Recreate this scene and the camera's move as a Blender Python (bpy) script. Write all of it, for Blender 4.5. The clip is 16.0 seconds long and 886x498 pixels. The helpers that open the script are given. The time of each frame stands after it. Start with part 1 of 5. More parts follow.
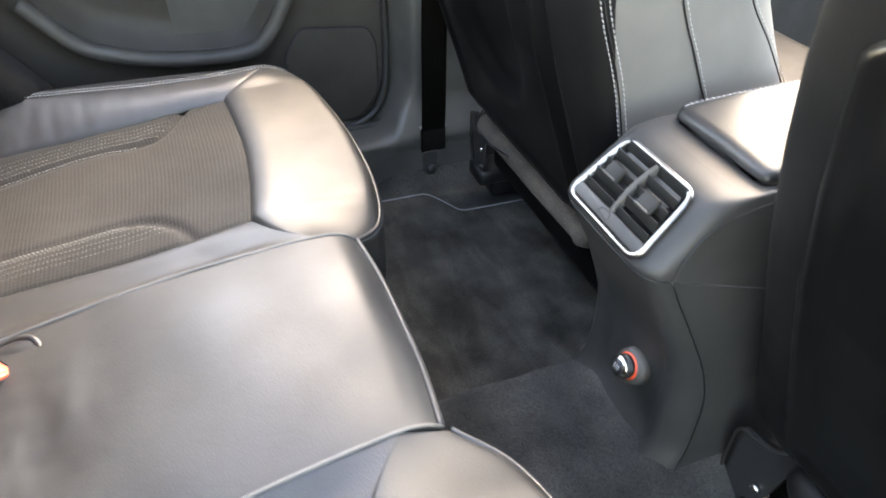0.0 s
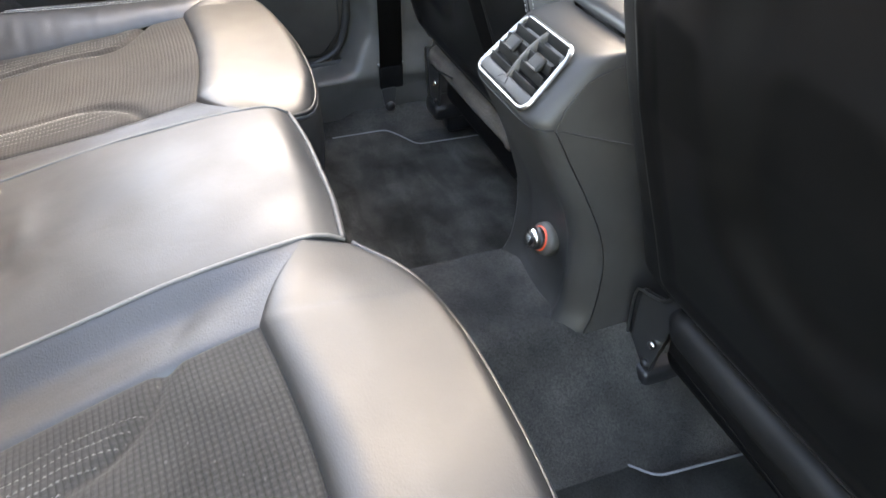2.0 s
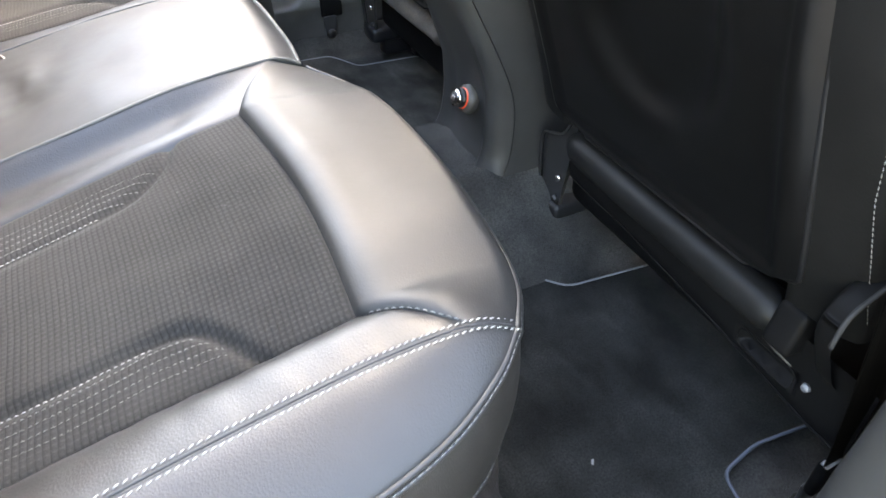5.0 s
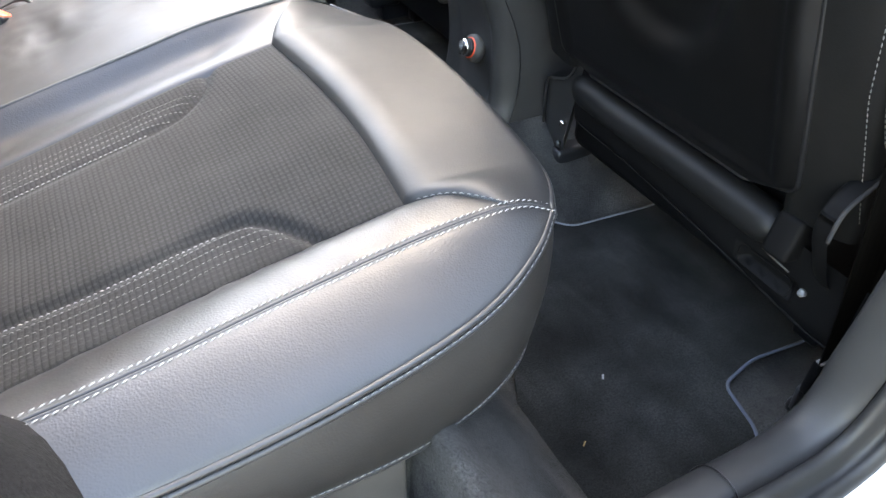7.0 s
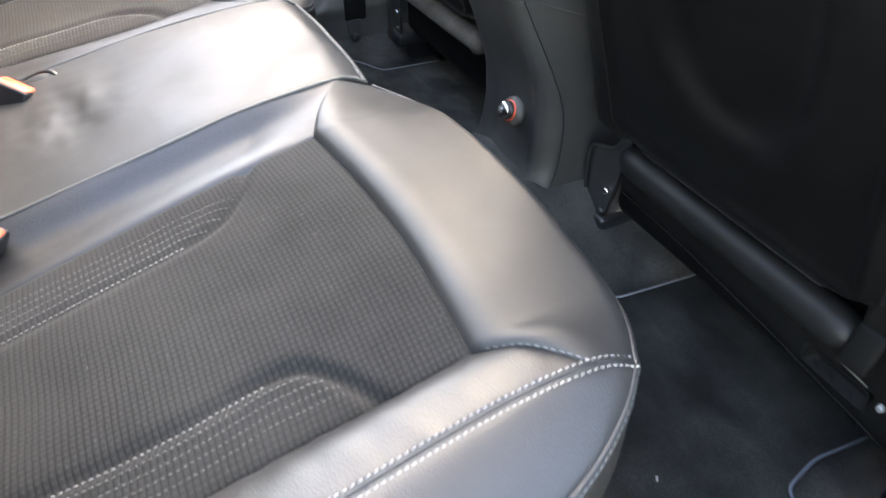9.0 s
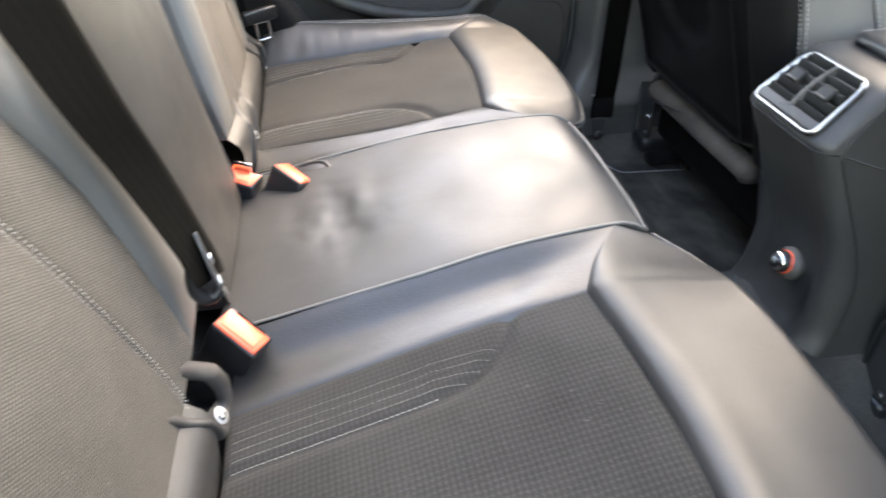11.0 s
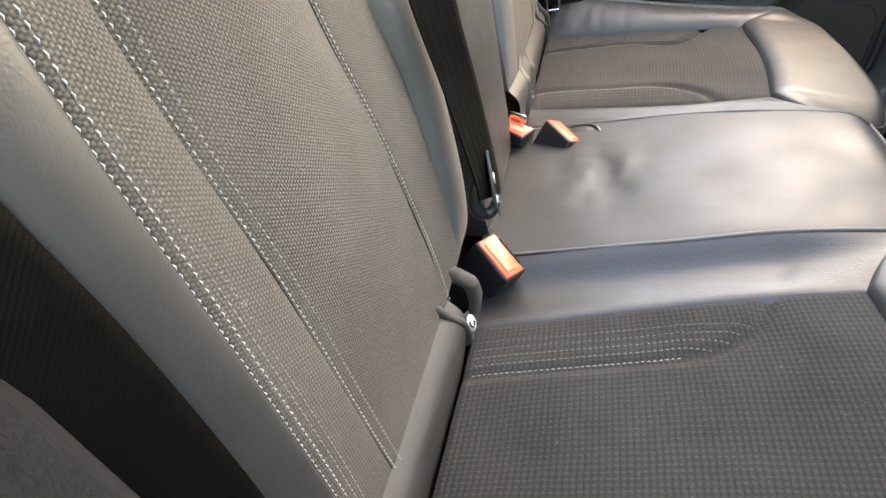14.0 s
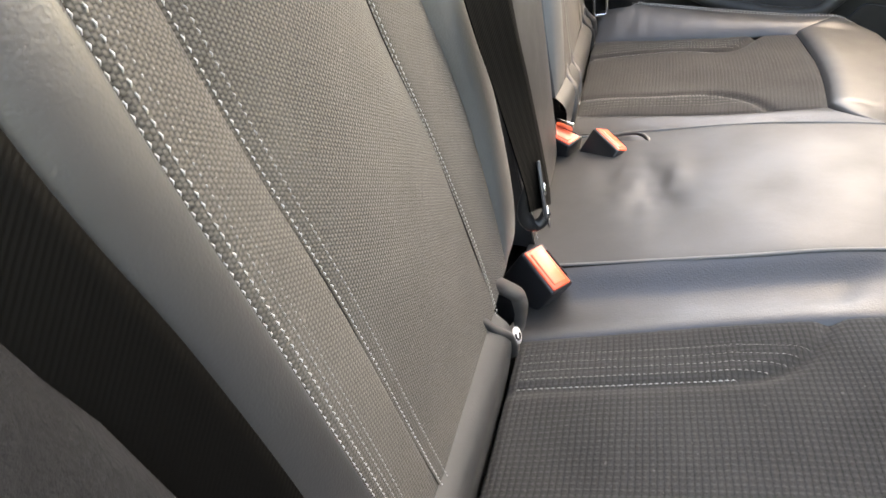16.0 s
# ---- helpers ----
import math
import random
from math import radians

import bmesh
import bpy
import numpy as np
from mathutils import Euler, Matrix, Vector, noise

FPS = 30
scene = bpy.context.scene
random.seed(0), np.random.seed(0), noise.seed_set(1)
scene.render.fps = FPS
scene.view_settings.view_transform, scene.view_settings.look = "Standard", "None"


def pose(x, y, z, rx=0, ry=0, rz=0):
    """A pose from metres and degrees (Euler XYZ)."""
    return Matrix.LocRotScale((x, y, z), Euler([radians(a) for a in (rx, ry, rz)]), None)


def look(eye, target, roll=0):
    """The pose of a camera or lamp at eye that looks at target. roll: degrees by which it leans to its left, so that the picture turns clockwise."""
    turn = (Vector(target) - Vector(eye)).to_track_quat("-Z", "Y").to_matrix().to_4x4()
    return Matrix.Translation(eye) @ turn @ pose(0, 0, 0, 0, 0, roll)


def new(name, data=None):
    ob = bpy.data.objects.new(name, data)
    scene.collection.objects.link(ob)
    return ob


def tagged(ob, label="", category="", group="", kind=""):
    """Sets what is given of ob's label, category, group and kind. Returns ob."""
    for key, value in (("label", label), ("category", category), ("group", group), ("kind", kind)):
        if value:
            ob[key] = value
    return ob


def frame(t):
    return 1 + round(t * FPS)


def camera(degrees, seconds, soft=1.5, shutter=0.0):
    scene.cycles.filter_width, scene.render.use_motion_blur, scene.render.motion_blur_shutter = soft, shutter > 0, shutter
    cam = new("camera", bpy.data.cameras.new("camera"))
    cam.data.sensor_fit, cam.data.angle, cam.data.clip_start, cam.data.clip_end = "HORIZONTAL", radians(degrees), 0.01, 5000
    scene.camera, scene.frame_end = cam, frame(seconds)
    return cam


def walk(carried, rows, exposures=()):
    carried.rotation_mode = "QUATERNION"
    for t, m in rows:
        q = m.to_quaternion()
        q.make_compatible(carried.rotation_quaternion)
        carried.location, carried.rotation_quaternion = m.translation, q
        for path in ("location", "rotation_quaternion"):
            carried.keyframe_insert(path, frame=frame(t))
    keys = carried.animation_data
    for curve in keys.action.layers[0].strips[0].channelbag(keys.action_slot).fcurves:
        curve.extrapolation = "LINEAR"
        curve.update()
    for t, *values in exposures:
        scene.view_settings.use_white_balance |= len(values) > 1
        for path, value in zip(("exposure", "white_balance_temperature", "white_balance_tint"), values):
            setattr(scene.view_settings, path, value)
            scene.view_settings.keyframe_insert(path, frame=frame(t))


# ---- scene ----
cam = camera(65.2, 16.0, shutter=0.5)
PATH = [
    (0, (-0.078, -0.413, 0.776), (0.472, 1.037, -0.487), 0.2),
    (0.5, (-0.055, -0.457, 0.749), (0.49, 0.997, -0.511), 0.2),
    (1, (-0.051, -0.497, 0.733), (0.498, 0.958, -0.524), 0.3),
    (1.5, (-0.049, -0.54, 0.724), (0.497, 0.916, -0.534), 0.2),
    (2, (-0.052, -0.581, 0.715), (0.501, 0.871, -0.544), 0.3),
    (2.5, (-0.067, -0.623, 0.707), (0.499, 0.825, -0.551), 0.3),
    (3, (-0.081, -0.667, 0.705), (0.501, 0.773, -0.554), 0.4),
    (3.5, (-0.092, -0.721, 0.701), (0.513, 0.708, -0.56), 0.4),
    (4, (-0.11, -0.76, 0.692), (0.528, 0.652, -0.572), 0.5),
    (4.5, (-0.127, -0.79, 0.68), (0.539, 0.609, -0.584), 0.7),
    (4.7, (-0.129, -0.8, 0.676), (0.542, 0.595, -0.591), 0.5),
    (6.8, (-0.206, -0.868, 0.643), (0.515, 0.48, -0.647), 1.0),
    (7, (-0.21, -0.868, 0.642), (0.513, 0.481, -0.646), 1.0),
    (7.5, (-0.214, -0.857, 0.647), (0.507, 0.491, -0.642), 1.0),
    (8, (-0.211, -0.842, 0.653), (0.509, 0.505, -0.639), 1.0),
    (8.2, (-0.206, -0.829, 0.66), (0.514, 0.518, -0.632), 1.0),
    (10.3, (-0.202, -0.659, 0.732), (0.3, 0.843, -0.49), 0.6),
    (10.5, (-0.216, -0.652, 0.735), (0.219, 0.888, -0.463), 0.5),
    (11, (-0.25, -0.63, 0.723), (0.02, 0.971, -0.444), 0.3),
    (11.5, (-0.279, -0.642, 0.718), (-0.227, 0.985, -0.445), -0.1),
    (12, (-0.276, -0.682, 0.71), (-0.41, 0.936, -0.457), -0.6),
    (12.5, (-0.282, -0.703, 0.701), (-0.487, 0.903, -0.473), -0.5),
    (13, (-0.289, -0.699, 0.697), (-0.55, 0.899, -0.477), -0.6),
    (13.5, (-0.291, -0.687, 0.691), (-0.596, 0.907, -0.477), -0.8),
    (14, (-0.291, -0.68, 0.697), (-0.628, 0.908, -0.472), -0.4),
    (14.5, (-0.289, -0.68, 0.701), (-0.653, 0.902, -0.467), -0.6),
    (15, (-0.298, -0.686, 0.691), (-0.687, 0.889, -0.479), -0.9),
    (15.5, (-0.304, -0.682, 0.692), (-0.716, 0.887, -0.477), -1.0),
    (16, (-0.306, -0.672, 0.698), (-0.732, 0.897, -0.468), -0.8),
]
walk(cam, [(t, look(eye, target, roll)) for t, eye, target, roll in PATH], [(0.0, 4.55, 9700, 12), (1.5, 4.58, 9600, 12), (3.0, 4.7, 9500, 12), (4.5, 4.6, 9400, 12), (7.0, 4.35, 9000, 12), (10.5, 4.33, 9300, 12), (11.5, 4.16, 9400, 12), (13.5, 3.86, 9500, 12), (16.0, 3.84, 9600, 12)])

# ---- world and light ----
world = bpy.data.worlds.new("sky")
scene.world = world
world.use_nodes = True
wn = world.node_tree.nodes
sky = wn.new("ShaderNodeTexSky")
sky.sky_type, sky.sun_disc = "NISHITA", False
sky.sun_elevation, sky.sun_rotation = radians(48), radians(38)
sky.air_density, sky.dust_density, sky.ozone_density = 1.0, 1.5, 1.1
wn["Background"].inputs[1].default_value = 0.15
world.node_tree.links.new(sky.outputs[0], wn["Background"].inputs[0])
sun = new("sun", bpy.data.lights.new("sun", "SUN"))
sun.data.energy, sun.data.angle, sun.data.color = 0.25, radians(50), (1.0, 0.99, 0.97)
sun.matrix_world = look((2.17, 2.78, 3.9), (0.0, 0.0, 0.3))


# ---- materials ----
def material(name, colour, rough=0.5, metal=0.0, spec=0.5):
    m = bpy.data.materials.new(name)
    m.use_nodes = True
    b = m.node_tree.nodes["Principled BSDF"]
    b.inputs["Base Color"].default_value = (*colour, 1)
    b.inputs["Roughness"].default_value, b.inputs["Metallic"].default_value = rough, metal
    b.inputs["Specular IOR Level"].default_value = spec
    return m


def node(m, kind, **values):
    n = m.node_tree.nodes.new(kind)
    for key, value in values.items():
        n.inputs[key.replace("_", " ")].default_value = value
    return n


def join(m, a, b):
    m.node_tree.links.new(a, b)


def bsdf(m):
    return m.node_tree.nodes["Principled BSDF"]


def coords(m, kind="Object"):
    return m.node_tree.nodes.new("ShaderNodeTexCoord").outputs[kind]


def mottled(m, a, b, scale, detail=4.0, vec=None, low=0.35, high=0.65):
    """Base colour between a and b by noise; gives the noise back."""
    n = node(m, "ShaderNodeTexNoise", Scale=scale, Detail=detail)
    join(m, vec or coords(m), n.inputs["Vector"])
    r = m.node_tree.nodes.new("ShaderNodeValToRGB")
    r.color_ramp.elements[0].position, r.color_ramp.elements[1].position = low, high
    r.color_ramp.elements[0].color, r.color_ramp.elements[1].color = (*a, 1), (*b, 1)
    join(m, n.outputs[0], r.inputs[0])
    join(m, r.outputs[0], bsdf(m).inputs["Base Color"])
    return r


def bump(m, height, strength, distance=0.001, below=None):
    n = node(m, "ShaderNodeBump", Strength=strength, Distance=distance)
    join(m, height, n.inputs["Height"])
    if below:
        join(m, below.outputs[0], n.inputs["Normal"])
    join(m, n.outputs[0], bsdf(m).inputs["Normal"])
    return n


def leather(name, a, b, rough, grain=1.0, spec=0.85):
    """Grained leather: pebbled cells, soft creases and polished patches."""
    m = material(name, a, rough, spec=spec)
    vec = coords(m)
    mottled(m, a, b, 9.0, 5.0, vec)
    cells = node(m, "ShaderNodeTexVoronoi", Scale=760.0)
    cells.feature = "SMOOTH_F1"
    join(m, vec, cells.inputs["Vector"])
    b1 = bump(m, cells.outputs["Distance"], 0.30 * grain, 0.0006)
    folds = node(m, "ShaderNodeTexNoise", Scale=24.0, Detail=3.0, Distortion=0.4)
    join(m, vec, folds.inputs["Vector"])
    bump(m, folds.outputs[0], 0.07, 0.006, b1)
    worn = node(m, "ShaderNodeTexNoise", Scale=14.0, Detail=6.0)
    join(m, vec, worn.inputs["Vector"])
    span = node(m, "ShaderNodeMapRange", From_Min=0.3, From_Max=0.7, To_Min=rough - 0.06, To_Max=rough + 0.08)
    join(m, worn.outputs[0], span.inputs["Value"])
    join(m, span.outputs[0], bsdf(m).inputs["Roughness"])
    return m


def maths(m, kind, a, b=None, c=None):
    n = m.node_tree.nodes.new("ShaderNodeMath")
    n.operation = kind
    for k, v in enumerate((a, b, c)):
        if v is None:
            continue
        if isinstance(v, (int, float)):
            n.inputs[k].default_value = v
        else:
            join(m, v, n.inputs[k])
    return n.outputs[0]


def fabric(name, a, b, across, along, dash=0.5, twill=0.0):
    """Woven cloth: soft ribs across metres wide, crossed every along metres by thin pale threads, with lint and dust."""
    m = material(name, a, 0.80, spec=0.22)
    bsdf(m).inputs["Sheen Weight"].default_value = 0.05
    bsdf(m).inputs["Sheen Roughness"].default_value = 0.5
    uv = coords(m, "UV")
    wob = node(m, "ShaderNodeTexNoise", Scale=45.0, Detail=2.0)
    join(m, uv, wob.inputs["Vector"])
    sep = m.node_tree.nodes.new("ShaderNodeSeparateXYZ")
    join(m, uv, sep.inputs[0])
    drift = maths(m, "MULTIPLY", wob.outputs[0], 0.35)
    v = maths(m, "MULTIPLY_ADD", sep.outputs[1], 1 / along, drift)
    row = maths(m, "FLOOR", v)
    shift = maths(m, "MULTIPLY_ADD", maths(m, "MODULO", row, 2.0), twill, drift)
    u = maths(m, "MULTIPLY_ADD", sep.outputs[0], 1 / across, shift)
    rib = maths(m, "POWER", maths(m, "SINE", maths(m, "MULTIPLY", maths(m, "FRACT", u), math.pi)), 0.8)
    thread = maths(m, "POWER", maths(m, "SINE", maths(m, "MULTIPLY", maths(m, "FRACT", v), math.pi)), 5.0 if twill == 0 else 1.2)
    knot = maths(m, "MULTIPLY", rib, thread)
    fuzz = node(m, "ShaderNodeTexNoise", Scale=620.0, Detail=3.0, Roughness=0.7)
    join(m, uv, fuzz.inputs["Vector"])
    dust = node(m, "ShaderNodeTexNoise", Scale=6.0, Detail=7.0, Roughness=0.62)
    join(m, coords(m), dust.inputs["Vector"])
    lint = node(m, "ShaderNodeTexNoise", Scale=260.0, Detail=1.0)
    join(m, coords(m), lint.inputs["Vector"])
    fleck = node(m, "ShaderNodeMapRange", From_Min=0.76, From_Max=0.80, To_Min=0.0, To_Max=0.9)
    join(m, lint.outputs[0], fleck.inputs["Value"])
    height = maths(m, "ADD", maths(m, "MULTIPLY_ADD", fuzz.outputs[0], 0.5, maths(m, "MULTIPLY", rib, 0.7)), maths(m, "MULTIPLY", knot, 0.4))
    tone = maths(m, "MULTIPLY_ADD", fuzz.outputs[0], 0.75, maths(m, "MULTIPLY", knot, dash))
    tone = maths(m, "MULTIPLY_ADD", rib, 0.16, tone)
    tone = maths(m, "ADD", maths(m, "MULTIPLY_ADD", dust.outputs[0], 0.75, tone), fleck.outputs[0])
    r = m.node_tree.nodes.new("ShaderNodeValToRGB")
    r.color_ramp.elements[0].position, r.color_ramp.elements[1].position = 0.36, 1.0
    r.color_ramp.elements[0].color, r.color_ramp.elements[1].color = (*a, 1), (*b, 1)
    join(m, maths(m, "MULTIPLY", tone, 0.66), r.inputs[0])
    join(m, r.outputs[0], bsdf(m).inputs["Base Color"])
    bump(m, height, 0.4, 0.0010)
    return m


def carpet(name, a, b, rough=0.95, pile=1.0, sheen=0.05, streak=0.0):
    """Short cut pile: tufts, lighter lint and patches brushed the other way."""
    m = material(name, a, rough, spec=0.12)
    bsdf(m).inputs["Sheen Weight"].default_value = sheen
    vec = coords(m)
    r = mottled(m, a, b, 11.0, 10.0, vec, 0.34, 0.70)
    tuft = node(m, "ShaderNodeTexNoise", Scale=420.0, Detail=4.0, Roughness=0.7)
    join(m, vec, tuft.inputs["Vector"])
    span = node(m, "ShaderNodeMapRange", From_Min=0.3, From_Max=0.7, To_Min=0.5, To_Max=1.5)
    join(m, tuft.outputs[0], span.inputs["Value"])
    if streak:
        stretch = node(m, "ShaderNodeMapping", Scale=(20.0, 7.0, 8.0), Rotation=(0.0, 0.0, 0.9))
        join(m, vec, stretch.inputs["Vector"])
        brushed = node(m, "ShaderNodeTexNoise", Scale=1.0, Detail=5.0, Distortion=0.8)
        join(m, stretch.outputs[0], brushed.inputs["Vector"])
        lay = node(m, "ShaderNodeMapRange", From_Min=0.38, From_Max=0.66, To_Min=1 - 0.5 * streak, To_Max=1 + streak)
        join(m, brushed.outputs[0], lay.inputs["Value"])
        times = maths(m, "MULTIPLY", span.outputs[0], lay.outputs[0])
    else:
        times = span.outputs[0]
    mix = m.node_tree.nodes.new("ShaderNodeMix")
    mix.data_type, mix.blend_type = "RGBA", "MULTIPLY"
    mix.inputs[0].default_value = 1.0
    join(m, r.outputs[0], mix.inputs[6])
    join(m, times, mix.inputs[7])
    join(m, mix.outputs[2], bsdf(m).inputs["Base Color"])
    bump(m, tuft.outputs[0], 0.9 * pile, 0.003)
    return m


def plastic(name, a, rough, grain=0.12, scale=900.0):
    m = material(name, a, rough)
    vec = coords(m)
    mottled(m, a, tuple(1.35 * c for c in a), 16.0, 5.0, vec)
    n = node(m, "ShaderNodeTexNoise", Scale=scale, Detail=2.0)
    join(m, vec, n.inputs["Vector"])
    bump(m, n.outputs[0], grain, 0.0008)
    return m


LEATHER = leather("black_leather", (0.021, 0.021, 0.0217), (0.029, 0.029, 0.0298), 0.40, 1.0, 0.74)
LEATHER_SMOOTH = leather("smooth_black_leather", (0.019, 0.019, 0.0189), (0.027, 0.0267, 0.0262), 0.48, 0.45, 0.66)
LEATHER_DARK = leather("dark_leather", (0.016, 0.016, 0.017), (0.022, 0.022, 0.022), 0.46, 0.7)
FABRIC = fabric("woven_seat_fabric", (0.0022, 0.0022, 0.0023), (0.051, 0.0505, 0.0485), 0.0046, 0.0052, 0.20)
# dusty cloth; base also raised and browned to imitate warm light on the backrest
FABRIC_BACK = fabric("backrest_fabric", (0.0045, 0.0040, 0.0035), (0.132, 0.118, 0.098), 0.0025, 0.0018, 0.34, 0.5)
CARPET = carpet("grey_carpet", (0.027, 0.0275, 0.027), (0.082, 0.080, 0.075))
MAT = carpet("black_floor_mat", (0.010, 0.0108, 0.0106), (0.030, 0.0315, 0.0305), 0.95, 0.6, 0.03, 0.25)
# same pile with a lighter base and stronger streaks, for the far mat
MAT_LIGHTER = carpet("lighter_floor_mat", (0.024, 0.024, 0.022), (0.075, 0.074, 0.068), 0.95, 0.7, 0.03, 0.4)
ROLL_CLOTH = carpet("brown_roll_cloth", (0.042, 0.036, 0.030), (0.115, 0.098, 0.082), 0.9, 0.3)
SLAT = plastic("vent_slat_plastic", (0.013, 0.013, 0.0125), 0.5, 0.03)
bsdf(SLAT).inputs["Specular IOR Level"].default_value = 0.25
LINT = material("grey_lint", (0.30, 0.30, 0.29), 0.9)
ANCHOR = plastic("anchor_plastic", (0.030, 0.029, 0.028), 0.5, 0.08)
CRUMB = material("dry_crumb", (0.34, 0.22, 0.09), 0.8)
PLASTIC = plastic("dark_plastic", (0.028, 0.028, 0.029), 0.68)
bsdf(PLASTIC).inputs["Specular IOR Level"].default_value = 0.14
DOOR = plastic("door_plastic", (0.036, 0.032, 0.028), 0.55)
bsdf(DOOR).inputs["Specular IOR Level"].default_value = 0.3
CONSOLE = plastic("console_plastic", (0.028, 0.0278, 0.0275), 0.5)
bsdf(CONSOLE).inputs["Specular IOR Level"].default_value = 0.5
PLASTIC_TRIM = plastic("grey_trim_plastic", (0.060, 0.056, 0.051), 0.5)
bsdf(PLASTIC_TRIM).inputs["Specular IOR Level"].default_value = 0.4
TRIM_GLOSS = plastic("sill_plastic", (0.060, 0.058, 0.055), 0.38, 0.16, 700.0)
PLASTIC_BACK = plastic("seat_back_plastic", (0.0035, 0.0035, 0.0037), 0.30, 0.04)
bsdf(PLASTIC_BACK).inputs["Specular IOR Level"].default_value = 0.34
BLACK = plastic("black_plastic", (0.010, 0.010, 0.011), 0.35, 0.03)
SATIN = material("satin_chrome", (0.36, 0.36, 0.355), 0.28, 1.0)
STEEL_GREY = plastic("grey_steel", (0.16, 0.165, 0.175), 0.4, 0.03)
CHROME = material("chrome", (0.85, 0.85, 0.85), 0.08, 1.0)
STEEL = plastic("painted_steel", (0.030, 0.030, 0.031), 0.3, 0.03)
ORANGE = plastic("orange_plastic", (0.72, 0.080, 0.032), 0.35, 0.03)
ORANGE_LIGHT = plastic("light_orange_plastic", (0.80, 0.135, 0.060), 0.3, 0.03)
MATTE = plastic("matte_black_plastic", (0.004, 0.004, 0.0043), 0.6, 0.06)
bsdf(MATTE).inputs["Specular IOR Level"].default_value = 0.12
# pale base colour stands in for daylight on the far seat's black side
LEATHER_SEAT_LIT = leather("lit_seat_side_leather", (0.130, 0.124, 0.113), (0.165, 0.157, 0.143), 0.55, 0.4)
# base colour raised to grey to imitate daylight caught by edges
LEATHER_GREY_LIT = leather("lit_grey_edge_leather", (0.085, 0.082, 0.077), (0.110, 0.106, 0.099), 0.55, 0.9)
LEATHER_SKIRT = leather("skirt_leather", (0.020, 0.0185, 0.017), (0.028, 0.026, 0.024), 0.5, 0.7)
bsdf(LEATHER_SKIRT).inputs["Specular IOR Level"].default_value = 0.5
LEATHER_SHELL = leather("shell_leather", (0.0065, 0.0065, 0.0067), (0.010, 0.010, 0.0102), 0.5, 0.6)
bsdf(LEATHER_SHELL).inputs["Specular IOR Level"].default_value = 0.25
BINDING = plastic("grey_mat_binding", (0.16, 0.165, 0.17), 0.8, 0.5)
BLUE_BINDING = plastic("blue_grey_mat_binding", (0.085, 0.100, 0.125), 0.8, 0.5)
THREAD = material("pale_thread", (0.44, 0.43, 0.41), 0.7)
THREAD_GREY = material("grey_thread", (0.26, 0.255, 0.24), 0.7)
WHITE = material("white_print", (0.55, 0.55, 0.54), 0.5)
PAINT = material("white_car_paint", (0.8, 0.8, 0.8), 0.2)
bsdf(PAINT).inputs["Coat Weight"].default_value = 0.8
RUBBER = plastic("rubber_seal", (0.018, 0.018, 0.018), 0.55, 0.1)
SIDE_CLOTH = carpet("soft_side_cloth", (0.0052, 0.0050, 0.0051), (0.015, 0.0146, 0.0145), 0.9, 0.6, 0.03)
LINING = plastic("headlining_cloth", (0.70, 0.64, 0.55), 0.9, 0.3)
# colour of the unseen ground, chosen pale and warm to fill the cabin
BOUNCE_GROUND = carpet("pale_bounce_ground", (0.26, 0.235, 0.20), (0.34, 0.31, 0.27))


def tinted_glass():
    m = bpy.data.materials.new("tinted_roof_glass")
    m.use_nodes = True
    n = m.node_tree.nodes
    n.remove(n["Principled BSDF"])
    clear, gloss, mix = n.new("ShaderNodeBsdfTransparent"), n.new("ShaderNodeBsdfGlossy"), n.new("ShaderNodeMixShader")
    clear.inputs["Color"].default_value = (0.84, 0.88, 0.93, 1)
    gloss.inputs["Roughness"].default_value = 0.02
    mix.inputs[0].default_value = 0.06
    join(m, clear.outputs[0], mix.inputs[1])
    join(m, gloss.outputs[0], mix.inputs[2])
    join(m, mix.outputs[0], n["Material Output"].inputs["Surface"])
    return m


ROOF_GLASS = tinted_glass()


def webbing_material():
    m = material("belt_webbing", (0.0018, 0.0016, 0.0013), 0.55, spec=0.07)
    uv = coords(m, "UV")
    w = node(m, "ShaderNodeTexWave", Scale=36.0, Distortion=0.3)
    w.bands_direction = "Y"
    join(m, uv, w.inputs["Vector"])
    f = node(m, "ShaderNodeTexWave", Scale=240.0, Distortion=0.5)
    f.bands_direction = "DIAGONAL"
    join(m, uv, f.inputs["Vector"])
    b1 = bump(m, w.outputs[0], 0.12, 0.0008)
    bump(m, f.outputs[0], 0.2, 0.0004, b1)
    return m


WEBBING = webbing_material()


# ---- building helpers ----
def thing(name, label, category, group="", kind="", at=(0, 0, 0)):
    ob = new(name)
    ob.empty_display_size = 0.05
    ob.location = at
    return tagged(ob, label, category, group, kind)


def part(name, bm, mat, parent, label="", smooth=True):
    """Links a bmesh as one mesh object under a thing or a part."""
    me = bpy.data.meshes.new(name)
    bm.to_mesh(me)
    bm.free()
    for m in mat if isinstance(mat, (list, tuple)) else [mat]:
        me.materials.append(m)
    if smooth:
        me.shade_smooth()
    ob = new(name, me)
    if parent:
        ob.parent = parent
        up = Vector()
        while parent:
            up += parent.location
            parent = parent.parent
        ob.location = -up
    return tagged(ob, label)


